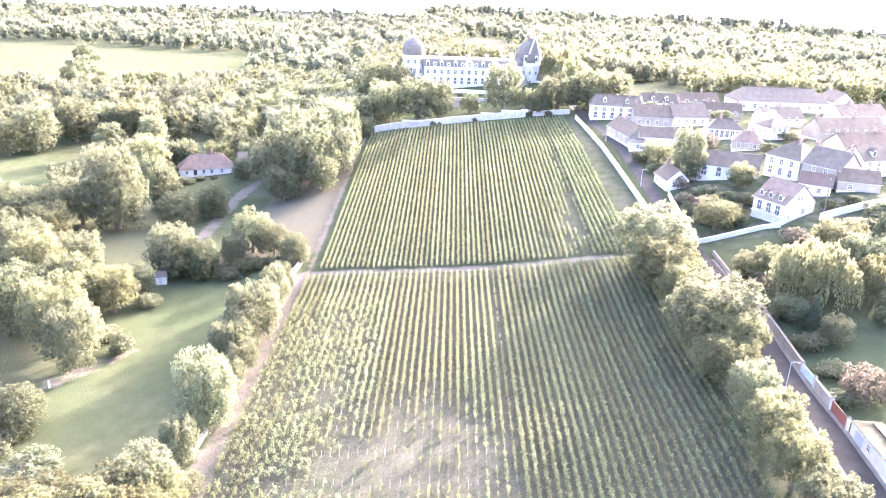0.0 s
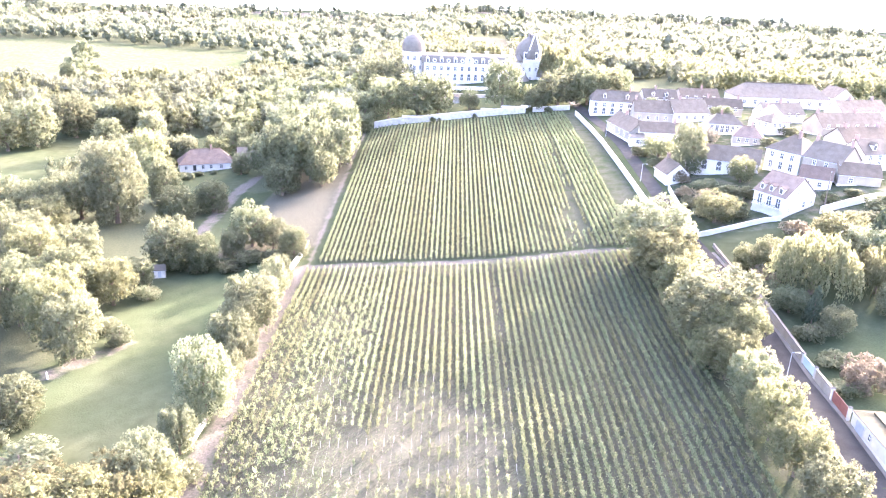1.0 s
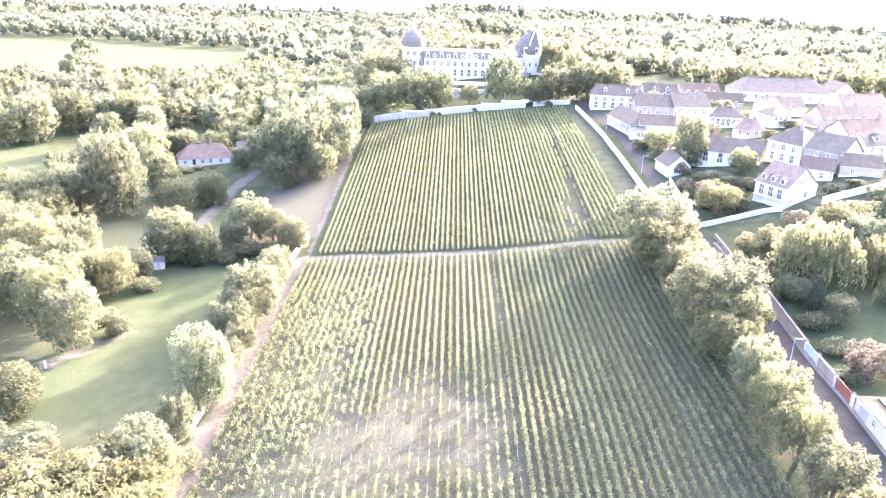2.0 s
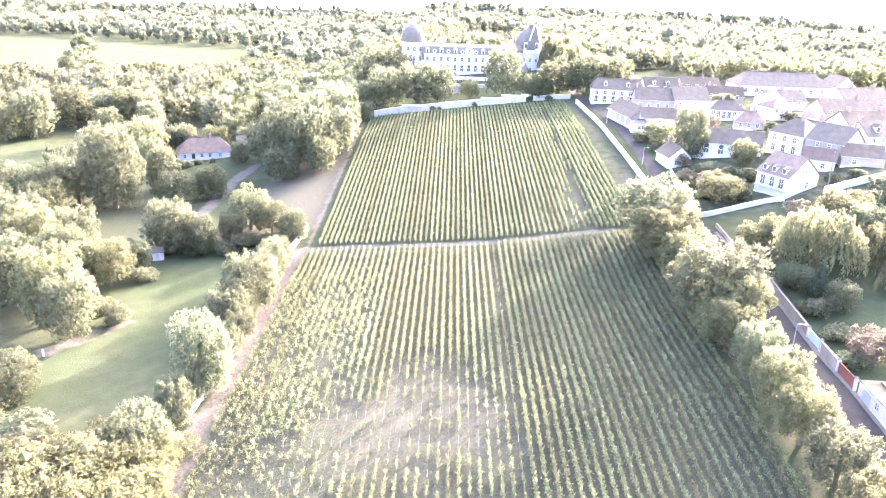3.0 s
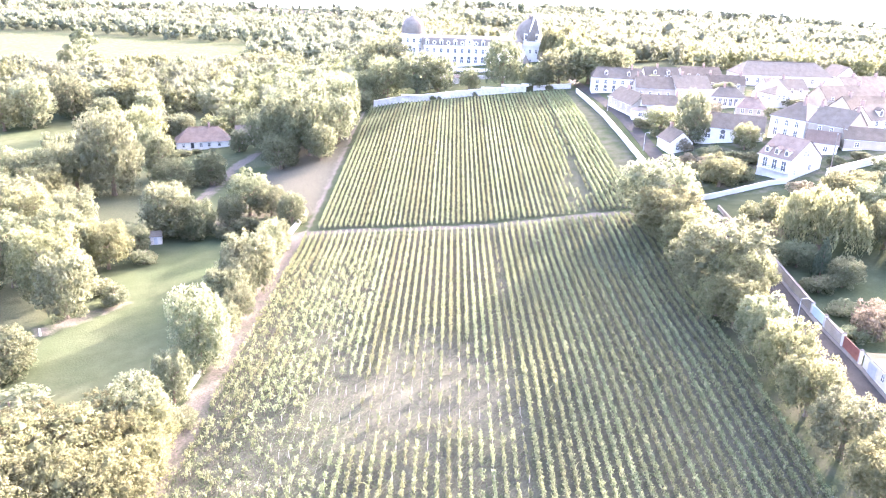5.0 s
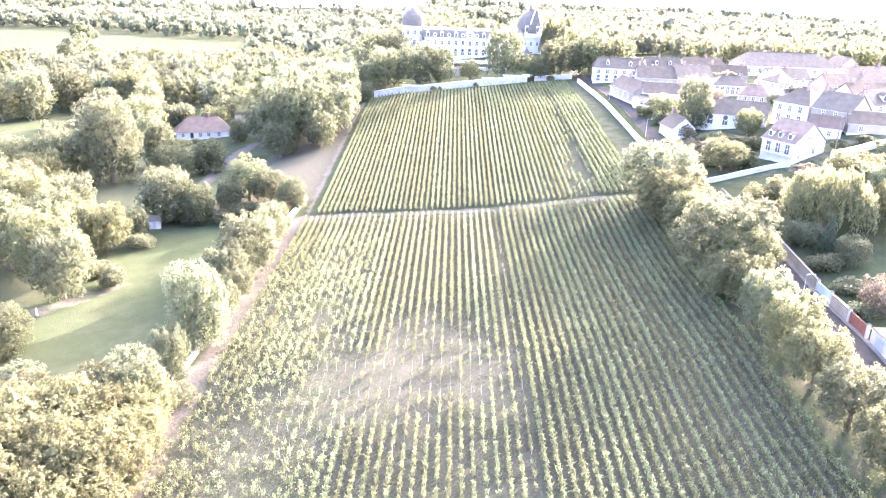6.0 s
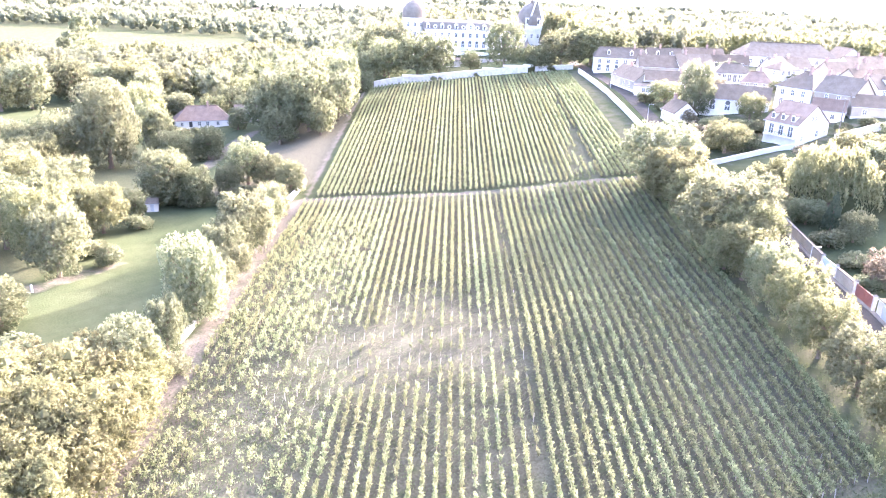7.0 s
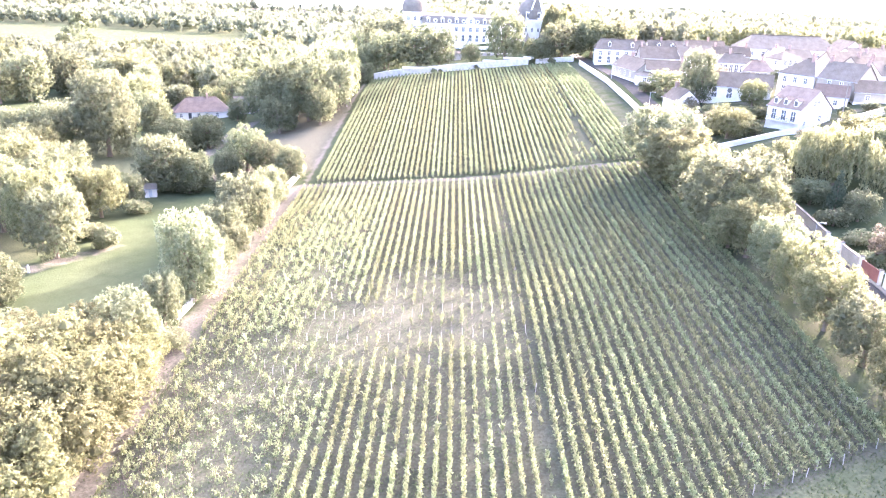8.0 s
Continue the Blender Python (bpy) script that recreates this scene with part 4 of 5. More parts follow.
def lobes(rng, kind, n):
    """Centres and radii of a crown's lobes in a box one wide and one high."""
    c, r = [], []
    for i in range(n):
        k = (i + 0.5) / n
        a = i * 2.399963 + rng.uniform(-0.4, 0.4)
        if kind in ("round", "willow"):
            z = 0.2 + 0.68 * k
            rad = rng.uniform(0.3, 0.42) * math.sqrt(max(0.05, 1 - ((z - 0.5) / 0.5) ** 2))
            c.append((rad * math.cos(a), rad * math.sin(a), z + rng.uniform(-0.05, 0.05)))
            r.append(rng.uniform(0.08, 0.16))
        elif kind == "tall":
            z = 0.12 + 0.78 * k
            rad = rng.uniform(0.24, 0.36) * math.sqrt(max(0.04, 1 - ((z - 0.45) / 0.55) ** 2))
            c.append((rad * math.cos(a), rad * math.sin(a), z + rng.uniform(-0.04, 0.04)))
            r.append(rng.uniform(0.08, 0.15))
        elif kind == "cone":
            z = 0.08 + 0.86 * k
            rad = 0.34 * (1 - z) + 0.01
            c.append((rad * math.cos(a), rad * math.sin(a), z))
            r.append(0.05 + 0.13 * (1 - z))
        elif kind == "bush":
            z = 0.25 + 0.45 * rng.uniform()
            rad = 0.36 * math.sqrt(rng.uniform())
            c.append((rad * math.cos(a), rad * math.sin(a), z * (1 - 0.6 * rad)))
            r.append(rng.uniform(0.15, 0.26))
        else:
            tier = i % 5
            z = (0.46, 0.62, 0.75, 0.86, 0.95)[tier]
            rad = (0.3, 0.44, 0.38, 0.26, 0.1)[tier] * rng.uniform(0.35, 1.0)
            c.append((rad * math.cos(a), rad * math.sin(a), z + rng.uniform(-0.015, 0.015)))
            r.append(rng.uniform(0.05, 0.085))
    if kind in ("round", "tall", "willow"):
        c += [(0, 0, 0.35), (0, 0, 0.6)]
        r += [0.27, 0.27]
    return np.array(c), np.array(r)


def core(centres, radii, share=0.45):
    """Dull inner mass that fills each lobe."""
    out = []
    for c, r in zip(centres, radii):
        ring_ = [np.array((math.cos(k * math.pi / 3) * r * share, math.sin(k * math.pi / 3) * r * share, 0)) + c for k in range(6)]
        tip, bot = c + np.array((0, 0, r * share)), c - np.array((0, 0, r * share))
        for k in range(6):
            q = ring_[k], ring_[(k + 1) % 6]
            out.append([q[0], q[1], tip])
            out.append([q[1], q[0], bot])
    return np.array(out)


def trunk_mesh(rng, foot=0.035, top=0.75, limbs=6):
    s = Shape()
    s.turned([(foot * 1.5, -0.03), (foot, 0.05), (foot * 0.7, 0.4), (foot * 0.25, top)], 7)
    for i in range(limbs):
        z0, a = rng.uniform(0.18, 0.55), i * 2.4
        q = Vector((math.cos(a), math.sin(a), rng.uniform(0.7, 1.3))) * rng.uniform(0.2, 0.3)
        side = Vector((-q.y, q.x, 0)).normalized()
        up = q.cross(side).normalized()
        vs = []
        for k, w in ((0.0, foot * 0.45), (1.0, foot * 0.12)):
            for b in range(4):
                vs.append(Vector((0, 0, z0)) + q * k + side * w * math.cos(b * math.pi / 2) + up * w * math.sin(b * math.pi / 2))
        s.add(vs, [(b, (b + 1) % 4, (b + 1) % 4 + 4, b + 4) for b in range(4)])
    return s.mesh("trunk", BARK)


def hanging_cards(rng, strands, per, leaf):
    """A willow's curtain: strands that spring from a dome's top and hang down round it."""
    a, up = rng.uniform(0, 6.283, strands), rng.uniform(0.15, 1.0, strands)
    rad = 0.5 * np.sqrt(1 - (up * 0.85) ** 2) * rng.uniform(0.7, 1.05, strands) * (1 + 0.15 * np.sin(3 * a + 1.0))
    top = 0.42 + 0.55 * up * (1 + 0.08 * np.sin(5 * a))
    fall = rng.uniform(0.2, 0.5, strands) * (0.5 + rad)
    k = np.linspace(0, 1, per)[None, :]
    out = rad[:, None] * (1 + 0.14 * k)
    p = np.stack([out * np.cos(a)[:, None], out * np.sin(a)[:, None], np.maximum(0.04, top[:, None] - fall[:, None] * k ** 1.3)], axis=2).reshape(-1, 3)
    p += rng.normal(scale=0.008, size=p.shape)
    side = rng.normal(size=p.shape)
    side[:, 2] *= 0.3
    side /= np.linalg.norm(side, axis=1)[:, None]
    s = (leaf * rng.uniform(0.6, 1.3, len(p)))[:, None]
    tip = np.array([(0.0, 0.0, -1.9)]) + rng.normal(scale=0.35, size=p.shape)
    return np.stack([p - side * s * 0.45, p + side * s * 0.45, p + tip * s], axis=1)


class TreeKind:
    """One sort of tree, built once and copied."""

    def __init__(self, name, kind, seed, material, n, count, leaf, label, category="tree"):
        rng = np.random.default_rng(seed)
        c, r = lobes(rng, kind, n)
        self.quads = np.concatenate([hanging_cards(rng, count // 14, 14, leaf), core(c * (0.7, 0.7, 0.8), r)]) if kind == "willow" else np.concatenate([cards(rng, c, r, count, leaf, upright=0.4 if kind == "tier" else 1.6), core(c, r)])
        self.me = quads_mesh("crown", self.quads, material, 3)
        self.trunk = trunk_mesh(rng, limbs=0 if kind in ("tier", "cone") else 6)
        self.name, self.label, self.category, self.first = name, label, category, None
        self.twin = TreeKind(name, kind, seed, material, n, 4000, leaf * 1.6, label, category) if count > 8500 else None

    def place(self, x, y, h, w, label="", group="", z=None):
        if self.twin and y > 225:
            return self.twin.place(x, y, h, w, label, group, z)
        m = pose(x, y, (G(x, y) if z is None else z) - 0.1, 0, 0, random.uniform(0, 360)) @ Matrix.Diagonal((w, w, h, 1))
        if self.first is None:
            self.first = new(self.name)
            part("trunk", self.trunk, self.first)
            part("crown", self.me, self.first)
            ob = self.first
            ob.matrix_basis = m
        else:
            keep_scale = self.first.scale.copy()
            ob = copy_thing(self.first, m @ Matrix.Diagonal((1 / keep_scale.x, 1 / keep_scale.y, 1 / keep_scale.z, 1)))
        return tagged(ob, label or self.label, self.category, group)


ROUND = [TreeKind("tree", "round", 10 + i, m, 54, 12500, 0.022, lb) for i, (m, lb) in enumerate(((LEAF, "full green broadleaf tree in late sun"), (LEAF_PALE, "pale green broadleaf tree in late sun"), (LEAF, "rounded green broadleaf tree")))]
GOLDEN = TreeKind("tree", "round", 21, LEAF_GOLD, 54, 12500, 0.022, "yellowing lime tree beside the lane")
TALL = [TreeKind("tree", "tall", 30 + i, m, 56, 12500, 0.022, lb) for i, (m, lb) in enumerate(((LEAF, "tall green broadleaf tree"), (LEAF_PALE, "tall pale green ash tree")))]
BANK = TreeKind("tree", "round", 23, LEAF_OLIVE, 64, 12000, 0.022, "dense yellow-green tree on the bank")
RUSTY = TreeKind("tree", "round", 41, LEAF_RUST, 30, 6500, 0.03, "tree with rusty early autumn leaves")
WILLOW = TreeKind("tree", "willow", 44, LEAF_GOLD, 32, 9800, 0.026, "weeping willow with pale hanging leaves")
CONIFER = TreeKind("conifer", "cone", 51, LEAF_DARK, 34, 2200, 0.05, "narrow dark conifer in a garden")
CEDAR = TreeKind("cedar", "tier", 61, LEAF, 34, 2200, 0.034, "old cedar with flat tiers of branches")
BUSH = [TreeKind("bush", "bush", 70 + i, m, 18, 3600, 0.042, lb, "bush") for i, (m, lb) in enumerate(((LEAF, "rounded dark green garden bush"), (LEAF_PALE, "pale green rounded wild bush"), (LEAF_RUST, "rusty brown autumn garden bush")))]
GREEN = ROUND + TALL

# the row of trees between vineyard and lane
for i, (x, y, h, w) in enumerate([(47.2, 160, 13.6, 19), (46.8, 148, 11.6, 15), (48, 138, 10.5, 12), (49.4, 124.5, 14, 17.5), (50.6, 117, 11, 11.5), (47.6, 110.5, 9.5, 10.5), (48.2, 101.5, 9.4, 8.6), (48.1, 93.2, 9.6, 8.8), (48.4, 85.6, 9, 8.8), (49, 77.2, 8.4, 8.8), (49.4, 68.5, 8.4, 8.8), (49.4, 60, 8, 9), (50, 51, 8, 9), (46.5, 115.5, 6.5, 8), (45.5, 153, 7, 9)]):
    (GOLDEN if i % 3 else ROUND[1]).place(x, y, h, w, group="trees along the lane")
# the bank between vineyard and meadow
for i, (x, y, h, w) in enumerate([(-36.9, 105, 14.2, 11.5), (-37.9, 95.8, 8.6, 6), (-39.5, 85.8, 9.9, 11), (-37.4, 137, 12.6, 11), (-36.9, 153, 9.8, 8), (-39.2, 127.5, 9.8, 8.5), (-36.6, 144.5, 9, 7.5), (-36.8, 117.5, 6.5, 6.5), (-38.6, 132.5, 10.2, 9), (-36, 123, 7, 6.5), (-36.8, 161, 7.5, 7)]):
    (TALL[1] if i % 2 == 0 else ROUND[1]).place(x, y, h, w, group="trees on the bank")
for x, y, h, w in [(-37.2, 84, 6.5, 7), (-36.8, 78, 8, 9), (-37, 71, 9.5, 10), (-37.2, 63.5, 9.5, 10), (-37.5, 56, 9.5, 10), (-45, 75.5, 11, 12), (-53, 72, 10, 13), (-38.5, 69, 10.5, 10), (-58, 80, 7, 12), (-46, 64, 10.5, 12), (-56, 62, 10, 13), (-39, 59, 10, 10), (-66, 70, 9, 13), (-42, 80, 9.5, 11), (-50, 78.5, 9, 12), (-42.5, 66, 11, 12), (-50.5, 66.5, 11, 12), (-49, 58, 10.5, 13), (-42, 53, 10, 12), (-62, 63, 10, 14), (-60, 73, 9.5, 12), (-54, 52, 10, 13)]:
    BANK.place(x, y, h, w * 1.15, "dense yellow-green tree on the bank", "trees on the bank")
BUSH[1].place(-35.2, 89.5, 4, 5.5, group="bushes on the bank")
BUSH[1].place(-36.2, 111.5, 3.5, 5, group="bushes on the bank")
# hedge trees where the tracks meet
for i, (x, y, h, w) in enumerate([(-50, 187, 11.5, 12), (-53.5, 180, 8, 7), (-43.5, 183, 8.5, 9.5), (-37, 177, 8, 9.5), (-66.5, 174, 13.5, 15), (-58.5, 173, 10, 8.3), (-69.5, 162, 7.5, 6.6), (-79, 213, 9.6, 13.4), (-70, 219, 9.8, 12), (-73, 262, 8, 8)]):
    GREEN[i % 5].place(x, y, h, w, group="hedge trees")
for x, y, h, w in [(-48, 176, 4, 9), (-41, 176, 3.5, 7), (-60, 172, 4, 8), (-66, 174, 4, 8), (-52, 172, 3, 8)]:
    BUSH[0].place(x, y, h, w, group="hedge bushes")
# big trees in the valley
VALLEY_EDGE = [(-132, 291, 14, 16), (-105, 258.5, 17, 16), (-98.7, 248, 12.5, 10.5), (-100, 282, 11, 11), (-106, 279, 10, 10), (-171, 288, 14, 17), (-164, 297, 19, 20), (-158, 317, 18, 19), (-150, 329, 14, 16), (-140, 331, 15, 16), (-184, 300, 16, 17), (-121, 306, 15, 14), (-84, 296, 12, 13)]
for i, (x, y, h, w) in enumerate([(-75, 133, 16, 14), (-69, 127, 13.5, 12), (-86, 140, 15, 14), (-79, 148, 15, 14), (-72, 152, 11, 10.5), (-94.5, 208, 24, 20), (-106, 210, 15, 16), (-113, 199, 14, 16), (-93, 160, 15, 14), (-100, 170, 15, 15), (-112, 176, 15, 16), (-88, 170, 12, 12), (-104, 188, 13, 13), (-68, 106, 8, 11), (-80, 112, 9, 12), (-125, 203, 14, 16), (-112, 155, 15, 16), (-92, 124, 13, 13), (-88, 228, 14, 13), (-98, 278, 11, 11), (-88, 284, 10, 11), (-76, 285, 9, 10), (-100, 262, 6, 7)] + VALLEY_EDGE):
    (TALL[1] if i == 5 else GREEN[i % 5] if i % 4 else GOLDEN).place(x, y, h, w, group="valley trees")
for x, y, h, w in [(-63, 134, 4.5, 5.7), (-68, 139, 4, 6), (-60, 92, 5, 12), (-72, 98, 5, 12), (-66, 156, 4, 6), (-84, 118, 5, 9), (-88.5, 263.5, 2.2, 4), (-84, 266, 1.6, 3), (-92, 259, 3, 6), (-76, 268, 3.5, 5)]:
    BUSH[1].place(x, y, h, w, group="meadow bushes")
# the copse beside the vineyard
for i, (x, y, h, w) in enumerate([(-54, 246, 20, 17), (-44, 240, 20, 18), (-36, 249, 16, 12), (-63, 258, 14, 14), (-35, 262, 18, 10), (-34, 297, 8, 10), (-48, 262, 21, 17), (-57, 272, 17, 16), (-42, 278, 19, 16), (-51, 229, 11, 12), (-39, 232, 11, 10), (-46, 290, 20, 15), (-58, 290, 18, 16)]):
    ROUND[(0, 2, 1)[i % 3]].place(x, y, h, w, group="trees of the copse")
# gardens of the village
for kind, x, y, h, w in [(GOLDEN, 66, 177, 7.5, 11), (TALL[1], 69, 213, 15, 12), (GOLDEN, 80, 201, 7, 8), (GOLDEN, 65.5, 150, 5.5, 9), (GOLDEN, 70.5, 151, 6, 9.5), (GOLDEN, 75, 152, 5, 8), (WILLOW, 73, 138.5, 12.5, 15), (WILLOW, 84.5, 137, 9.5, 9), (CONIFER, 68.3, 127, 7.6, 4), (ROUND[1], 70.2, 122.5, 5.5, 6.5), (ROUND[1], 87, 147, 9, 10), (GOLDEN, 85, 155.5, 8.2, 12), (RUSTY, 67.2, 104.5, 5.8, 9), (CONIFER, 91, 151, 11, 6.5), (BUSH[1], 63.8, 104, 3, 5), (ROUND[1], 66, 131.5, 5, 7), (BUSH[1], 65.5, 121, 4, 6), (GOLDEN, 66, 233, 6.5, 12), (BUSH[1], 60.5, 235.5, 4, 5.5), (BUSH[2], 80, 163, 4, 8), (RUSTY, 79, 150, 5, 8), (ROUND[1], 84, 128, 7, 9), (RUSTY, 96, 144, 7, 9)]:
    kind.place(x, y, h, w, group="garden trees")
for i, (x, y, h, w) in enumerate([(66, 145, 3.5, 6), (66, 139, 3, 5), (67, 133, 3.5, 6), (66, 113, 2.7, 5.7), (72, 184, 4, 7), (68, 190, 4, 7), (74, 192, 4, 8), (64.5, 182, 3, 5), (94, 179, 3, 5), (100, 180, 3, 5), (82, 156, 3.5, 8), (95, 165, 4, 8), (102, 170, 4, 9), (88, 196, 3, 5), (98, 228, 4, 7), (84, 244, 5, 8), (112, 246, 4, 8), (104, 290, 6, 9), (80, 300, 7, 9), (63.2, 189, 3.5, 4.5), (63.8, 196, 3.5, 5), (70, 199, 4, 7), (77, 189, 4, 7), (84, 187, 3, 5), (72, 178, 3.5, 6), (66, 207, 4, 5), (62.5, 224, 3, 4.5), (66, 223, 4, 6), (88, 214, 3, 4)]):
    BUSH[i % 2 if i % 5 else 2].place(x, y, h, w, group="garden bushes")
# park trees before and beside the castle
for i, (x, y, h, w) in enumerate([(-13, 313, 18, 20), (-25, 315, 16, 17), (-4.5, 316, 15.5, 14), (8.5, 322, 8.5, 9.5), (22.2, 320, 20.5, 17), (34.5, 324, 9, 10), (45, 316, 14.5, 20), (57, 317, 16, 18), (63, 320, 14, 18), (50, 366, 17, 17), (54, 350, 17, 17), (-28, 330, 15, 16), (-36, 310, 14, 14), (36, 312, 9, 12), (70, 330, 14, 17), (-24, 360, 16, 16), (-34, 372, 18, 18)]):
    (ROUND[(0, 2)[i % 2]] if i not in (5, 9, 10) else WILLOW).place(x, y, h, w, group="park trees")
for x, y, h, w in [(10.5, 304.0, 2.4, 2.2), (-6.0, 300.4, 2.6, 3.2), (-3.5, 301.0, 2.0, 2.0), (40, 306.5, 3.0, 4.0)]:
    BUSH[0].place(x, y, h, w, "dark ivy clump on an old wall", "ivy clumps")
CEDAR.place(-214, 450, 26, 24)
TALL[0].place(-222, 444, 15, 11)
TALL[0].place(-203, 446, 13, 10)


# leafless trees at the edge of the copse
def bare_tree(x, y, h, w, seed):
    """A dead tree: trunk, steep limbs and thin twigs."""
    rng, s = random.Random(seed), Shape()
    s.turned([(0.24, -0.3), (0.16, h * 0.45), (0.04, h)], 7)
    for i in range(30):
        z0, a = h * rng.uniform(0.2, 0.92), i * 2.4 + rng.uniform(-0.4, 0.4)
        q = Vector((math.cos(a) * w / 2, math.sin(a) * w / 2, w * 0.75)) * rng.uniform(0.4, 1.0) * (1.1 - z0 / h * 0.7)
        for fork in range(3):
            tip = q * (1 if fork == 0 else 0.55) + (Vector((rng.uniform(-1, 1), rng.uniform(-1, 1), 0.8)) * w * 0.16 if fork else Vector())
            foot = Vector((0, 0, z0)) + (q * rng.uniform(0.35, 0.6) if fork else Vector())
            side = tip.cross(Vector((0, 0, 1))).normalized()
            up = tip.cross(side).normalized()
            vs = [foot + tip * k + (side * math.cos(b * 2.1) + up * math.sin(b * 2.1)) * r for k, r in ((0.0, 0.075), (1.0, 0.02)) for b in range(3)]
            s.add(vs, [(b, (b + 1) % 3, (b + 1) % 3 + 3, b + 3) for b in range(3)])
    ob = tagged(new("bare_tree", s.mesh("bare_tree", PALE_BARK)), "grey leafless dead tree at the wood's edge", "tree", "bare trees")
    ob.matrix_basis = pose(x, y, G(x, y))
    return ob


PALE_BARK = surface("weathered_bark", (0.2, 0.185, 0.17), (0.34, 0.32, 0.3), 1.5, 0.95, 0.6)
bare_tree(-33.5, 252, 15, 6, 1)
bare_tree(-34.5, 266, 16, 6, 2)
bare_tree(-37.5, 271, 17, 6, 3)
mk = tagged(new("marker_post", Shape().turned([(0.22, -0.3), (0.2, 1.2), (0.1, 1.45)], 8).mesh("marker_post", RENDER_WHITE)), "small white marker post under meadow trees", "post")
mk.matrix_basis = pose(-70.2, 119.5, G(-70.2, 119.5))


# ---- woods ----
SPARSE = []
for i, kind in enumerate(("round", "round", "tall", "round")):
    rng0 = np.random.default_rng(90 + i)
    c0, r0 = lobes(rng0, kind, 14)
    SPARSE.append(np.concatenate([cards(rng0, c0, r0, 430, 0.064, 5, 1.15, 0.28), core(c0, r0, 0.7)]))

VALLEY = []
for i, kind in enumerate(("round", "tall", "round")):
    rng0 = np.random.default_rng(290 + i)
    c0, r0 = lobes(rng0, kind, 24)
    VALLEY.append(np.concatenate([cards(rng0, c0, r0, 1150, 0.042, 5, 1.15, 0.3), core(c0, r0, 0.7)]))
FAR = []
for i in range(3):
    rng0 = np.random.default_rng(190 + i)
    c0, r0 = lobes(rng0, "round", 5)
    FAR.append(np.concatenate([cards(rng0, c0, r0, 120, 0.11, 4, 1.1, 0.25), core(c0, r0, 0.9)]))


def wood(label, materials, spots, crowns=SPARSE):
    """A wood of crowns seen from afar, in one mesh. spots: x, y, height, width."""
    rng = np.random.default_rng(len(spots))
    out, slots = [], []
    for x, y, h, w in spots:
        q = crowns[rng.integers(len(crowns))]
        a = rng.uniform(0, 6.283)
        ca, sa = math.cos(a), math.sin(a)
        p = np.empty_like(q)
        p[..., 0] = (q[..., 0] * ca - q[..., 1] * sa) * w + x
        p[..., 1] = (q[..., 0] * sa + q[..., 1] * ca) * w + y
        p[..., 2] = (q[..., 2] - 0.08) * h + G(x, y) + far_drop(x, y)
        out.append(p)
        slots.append(np.full(len(q), rng.integers(len(materials)), dtype=np.int32))
    me = quads_mesh("woodland", np.concatenate(out), materials[0], 3)
    for m in materials[1:]:
        me.materials.append(m)
    me.polygons.foreach_set("material_index", np.concatenate(slots))
    return tagged(new("woodland", me), label, "woodland", kind="stuff")


def scatter(seed, x0, x1, y0, y1, step, h0, h1, keep_out=lambda x, y: False):
    rng, spots = random.Random(seed), []
    for j in range(int((y1 - y0) / step)):
        for i in range(int((x1 - x0) / step)):
            x, y = x0 + (i + rng.uniform(0, 1)) * step, y0 + (j + rng.uniform(0, 1)) * step
            h = rng.uniform(h0, h1)
            if not keep_out(x, y):
                spots.append((x, y, h, h * rng.uniform(0.75, 1.1)))
    return spots


MIXED = [LEAF_HAZED, LEAF_HAZED_PALE, LEAF, LEAF_GOLD]
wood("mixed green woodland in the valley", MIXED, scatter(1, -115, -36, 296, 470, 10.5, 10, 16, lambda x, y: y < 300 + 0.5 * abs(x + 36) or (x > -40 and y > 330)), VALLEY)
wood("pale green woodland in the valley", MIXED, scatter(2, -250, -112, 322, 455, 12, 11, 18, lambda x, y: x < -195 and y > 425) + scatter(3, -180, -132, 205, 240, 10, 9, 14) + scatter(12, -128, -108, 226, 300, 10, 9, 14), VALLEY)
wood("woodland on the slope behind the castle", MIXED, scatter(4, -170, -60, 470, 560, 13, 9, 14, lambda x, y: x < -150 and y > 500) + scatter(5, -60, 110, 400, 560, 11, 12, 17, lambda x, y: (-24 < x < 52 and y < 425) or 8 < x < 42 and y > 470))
wood("sunlit woodland behind the village", [LEAF_HAZED_PALE, LEAF_GOLD], scatter(6, 60, 330, 345, 470, 11, 10, 15, lambda x, y: (x < 110 and y < 400) or (x > 112 and x < 175 and y < 348)))
wood("woodland beyond the village", [LEAF_HAZED, LEAF_HAZED_PALE], scatter(7, 90, 420, 470, 640, 16, 12, 18), FAR)
wood("distant woods along the far fields", [LEAF_HAZED, LEAF_HAZED_PALE], scatter(8, -640, -110, 695, 790, 17, 12, 18) + scatter(13, -150, 90, 560, 720, 16, 11, 17, lambda x, y: 2 < x < 48) + scatter(9, -420, 60, 840, 960, 21, 13, 18) + scatter(10, -700, 260, 1130, 1180, 28, 13, 20), FAR)

wood("woods rolling to the horizon in haze-toned leaves", [LEAF_HAZED, LEAF_HAZED_PALE], scatter(21, -760, 620, 960, 1430, 27, 12, 19, lambda x, y: noise.noise((x / 160, y / 60, 1.0)) > 0.02) + scatter(22, -560, 480, 790, 960, 22, 11, 17, lambda x, y: noise.noise((x / 110, y / 60, 3.0)) > 0.3) + scatter(23, 60, 460, 640, 790, 18, 11, 17) + scatter(24, -120, 60, 720, 800, 18, 11, 17), FAR)


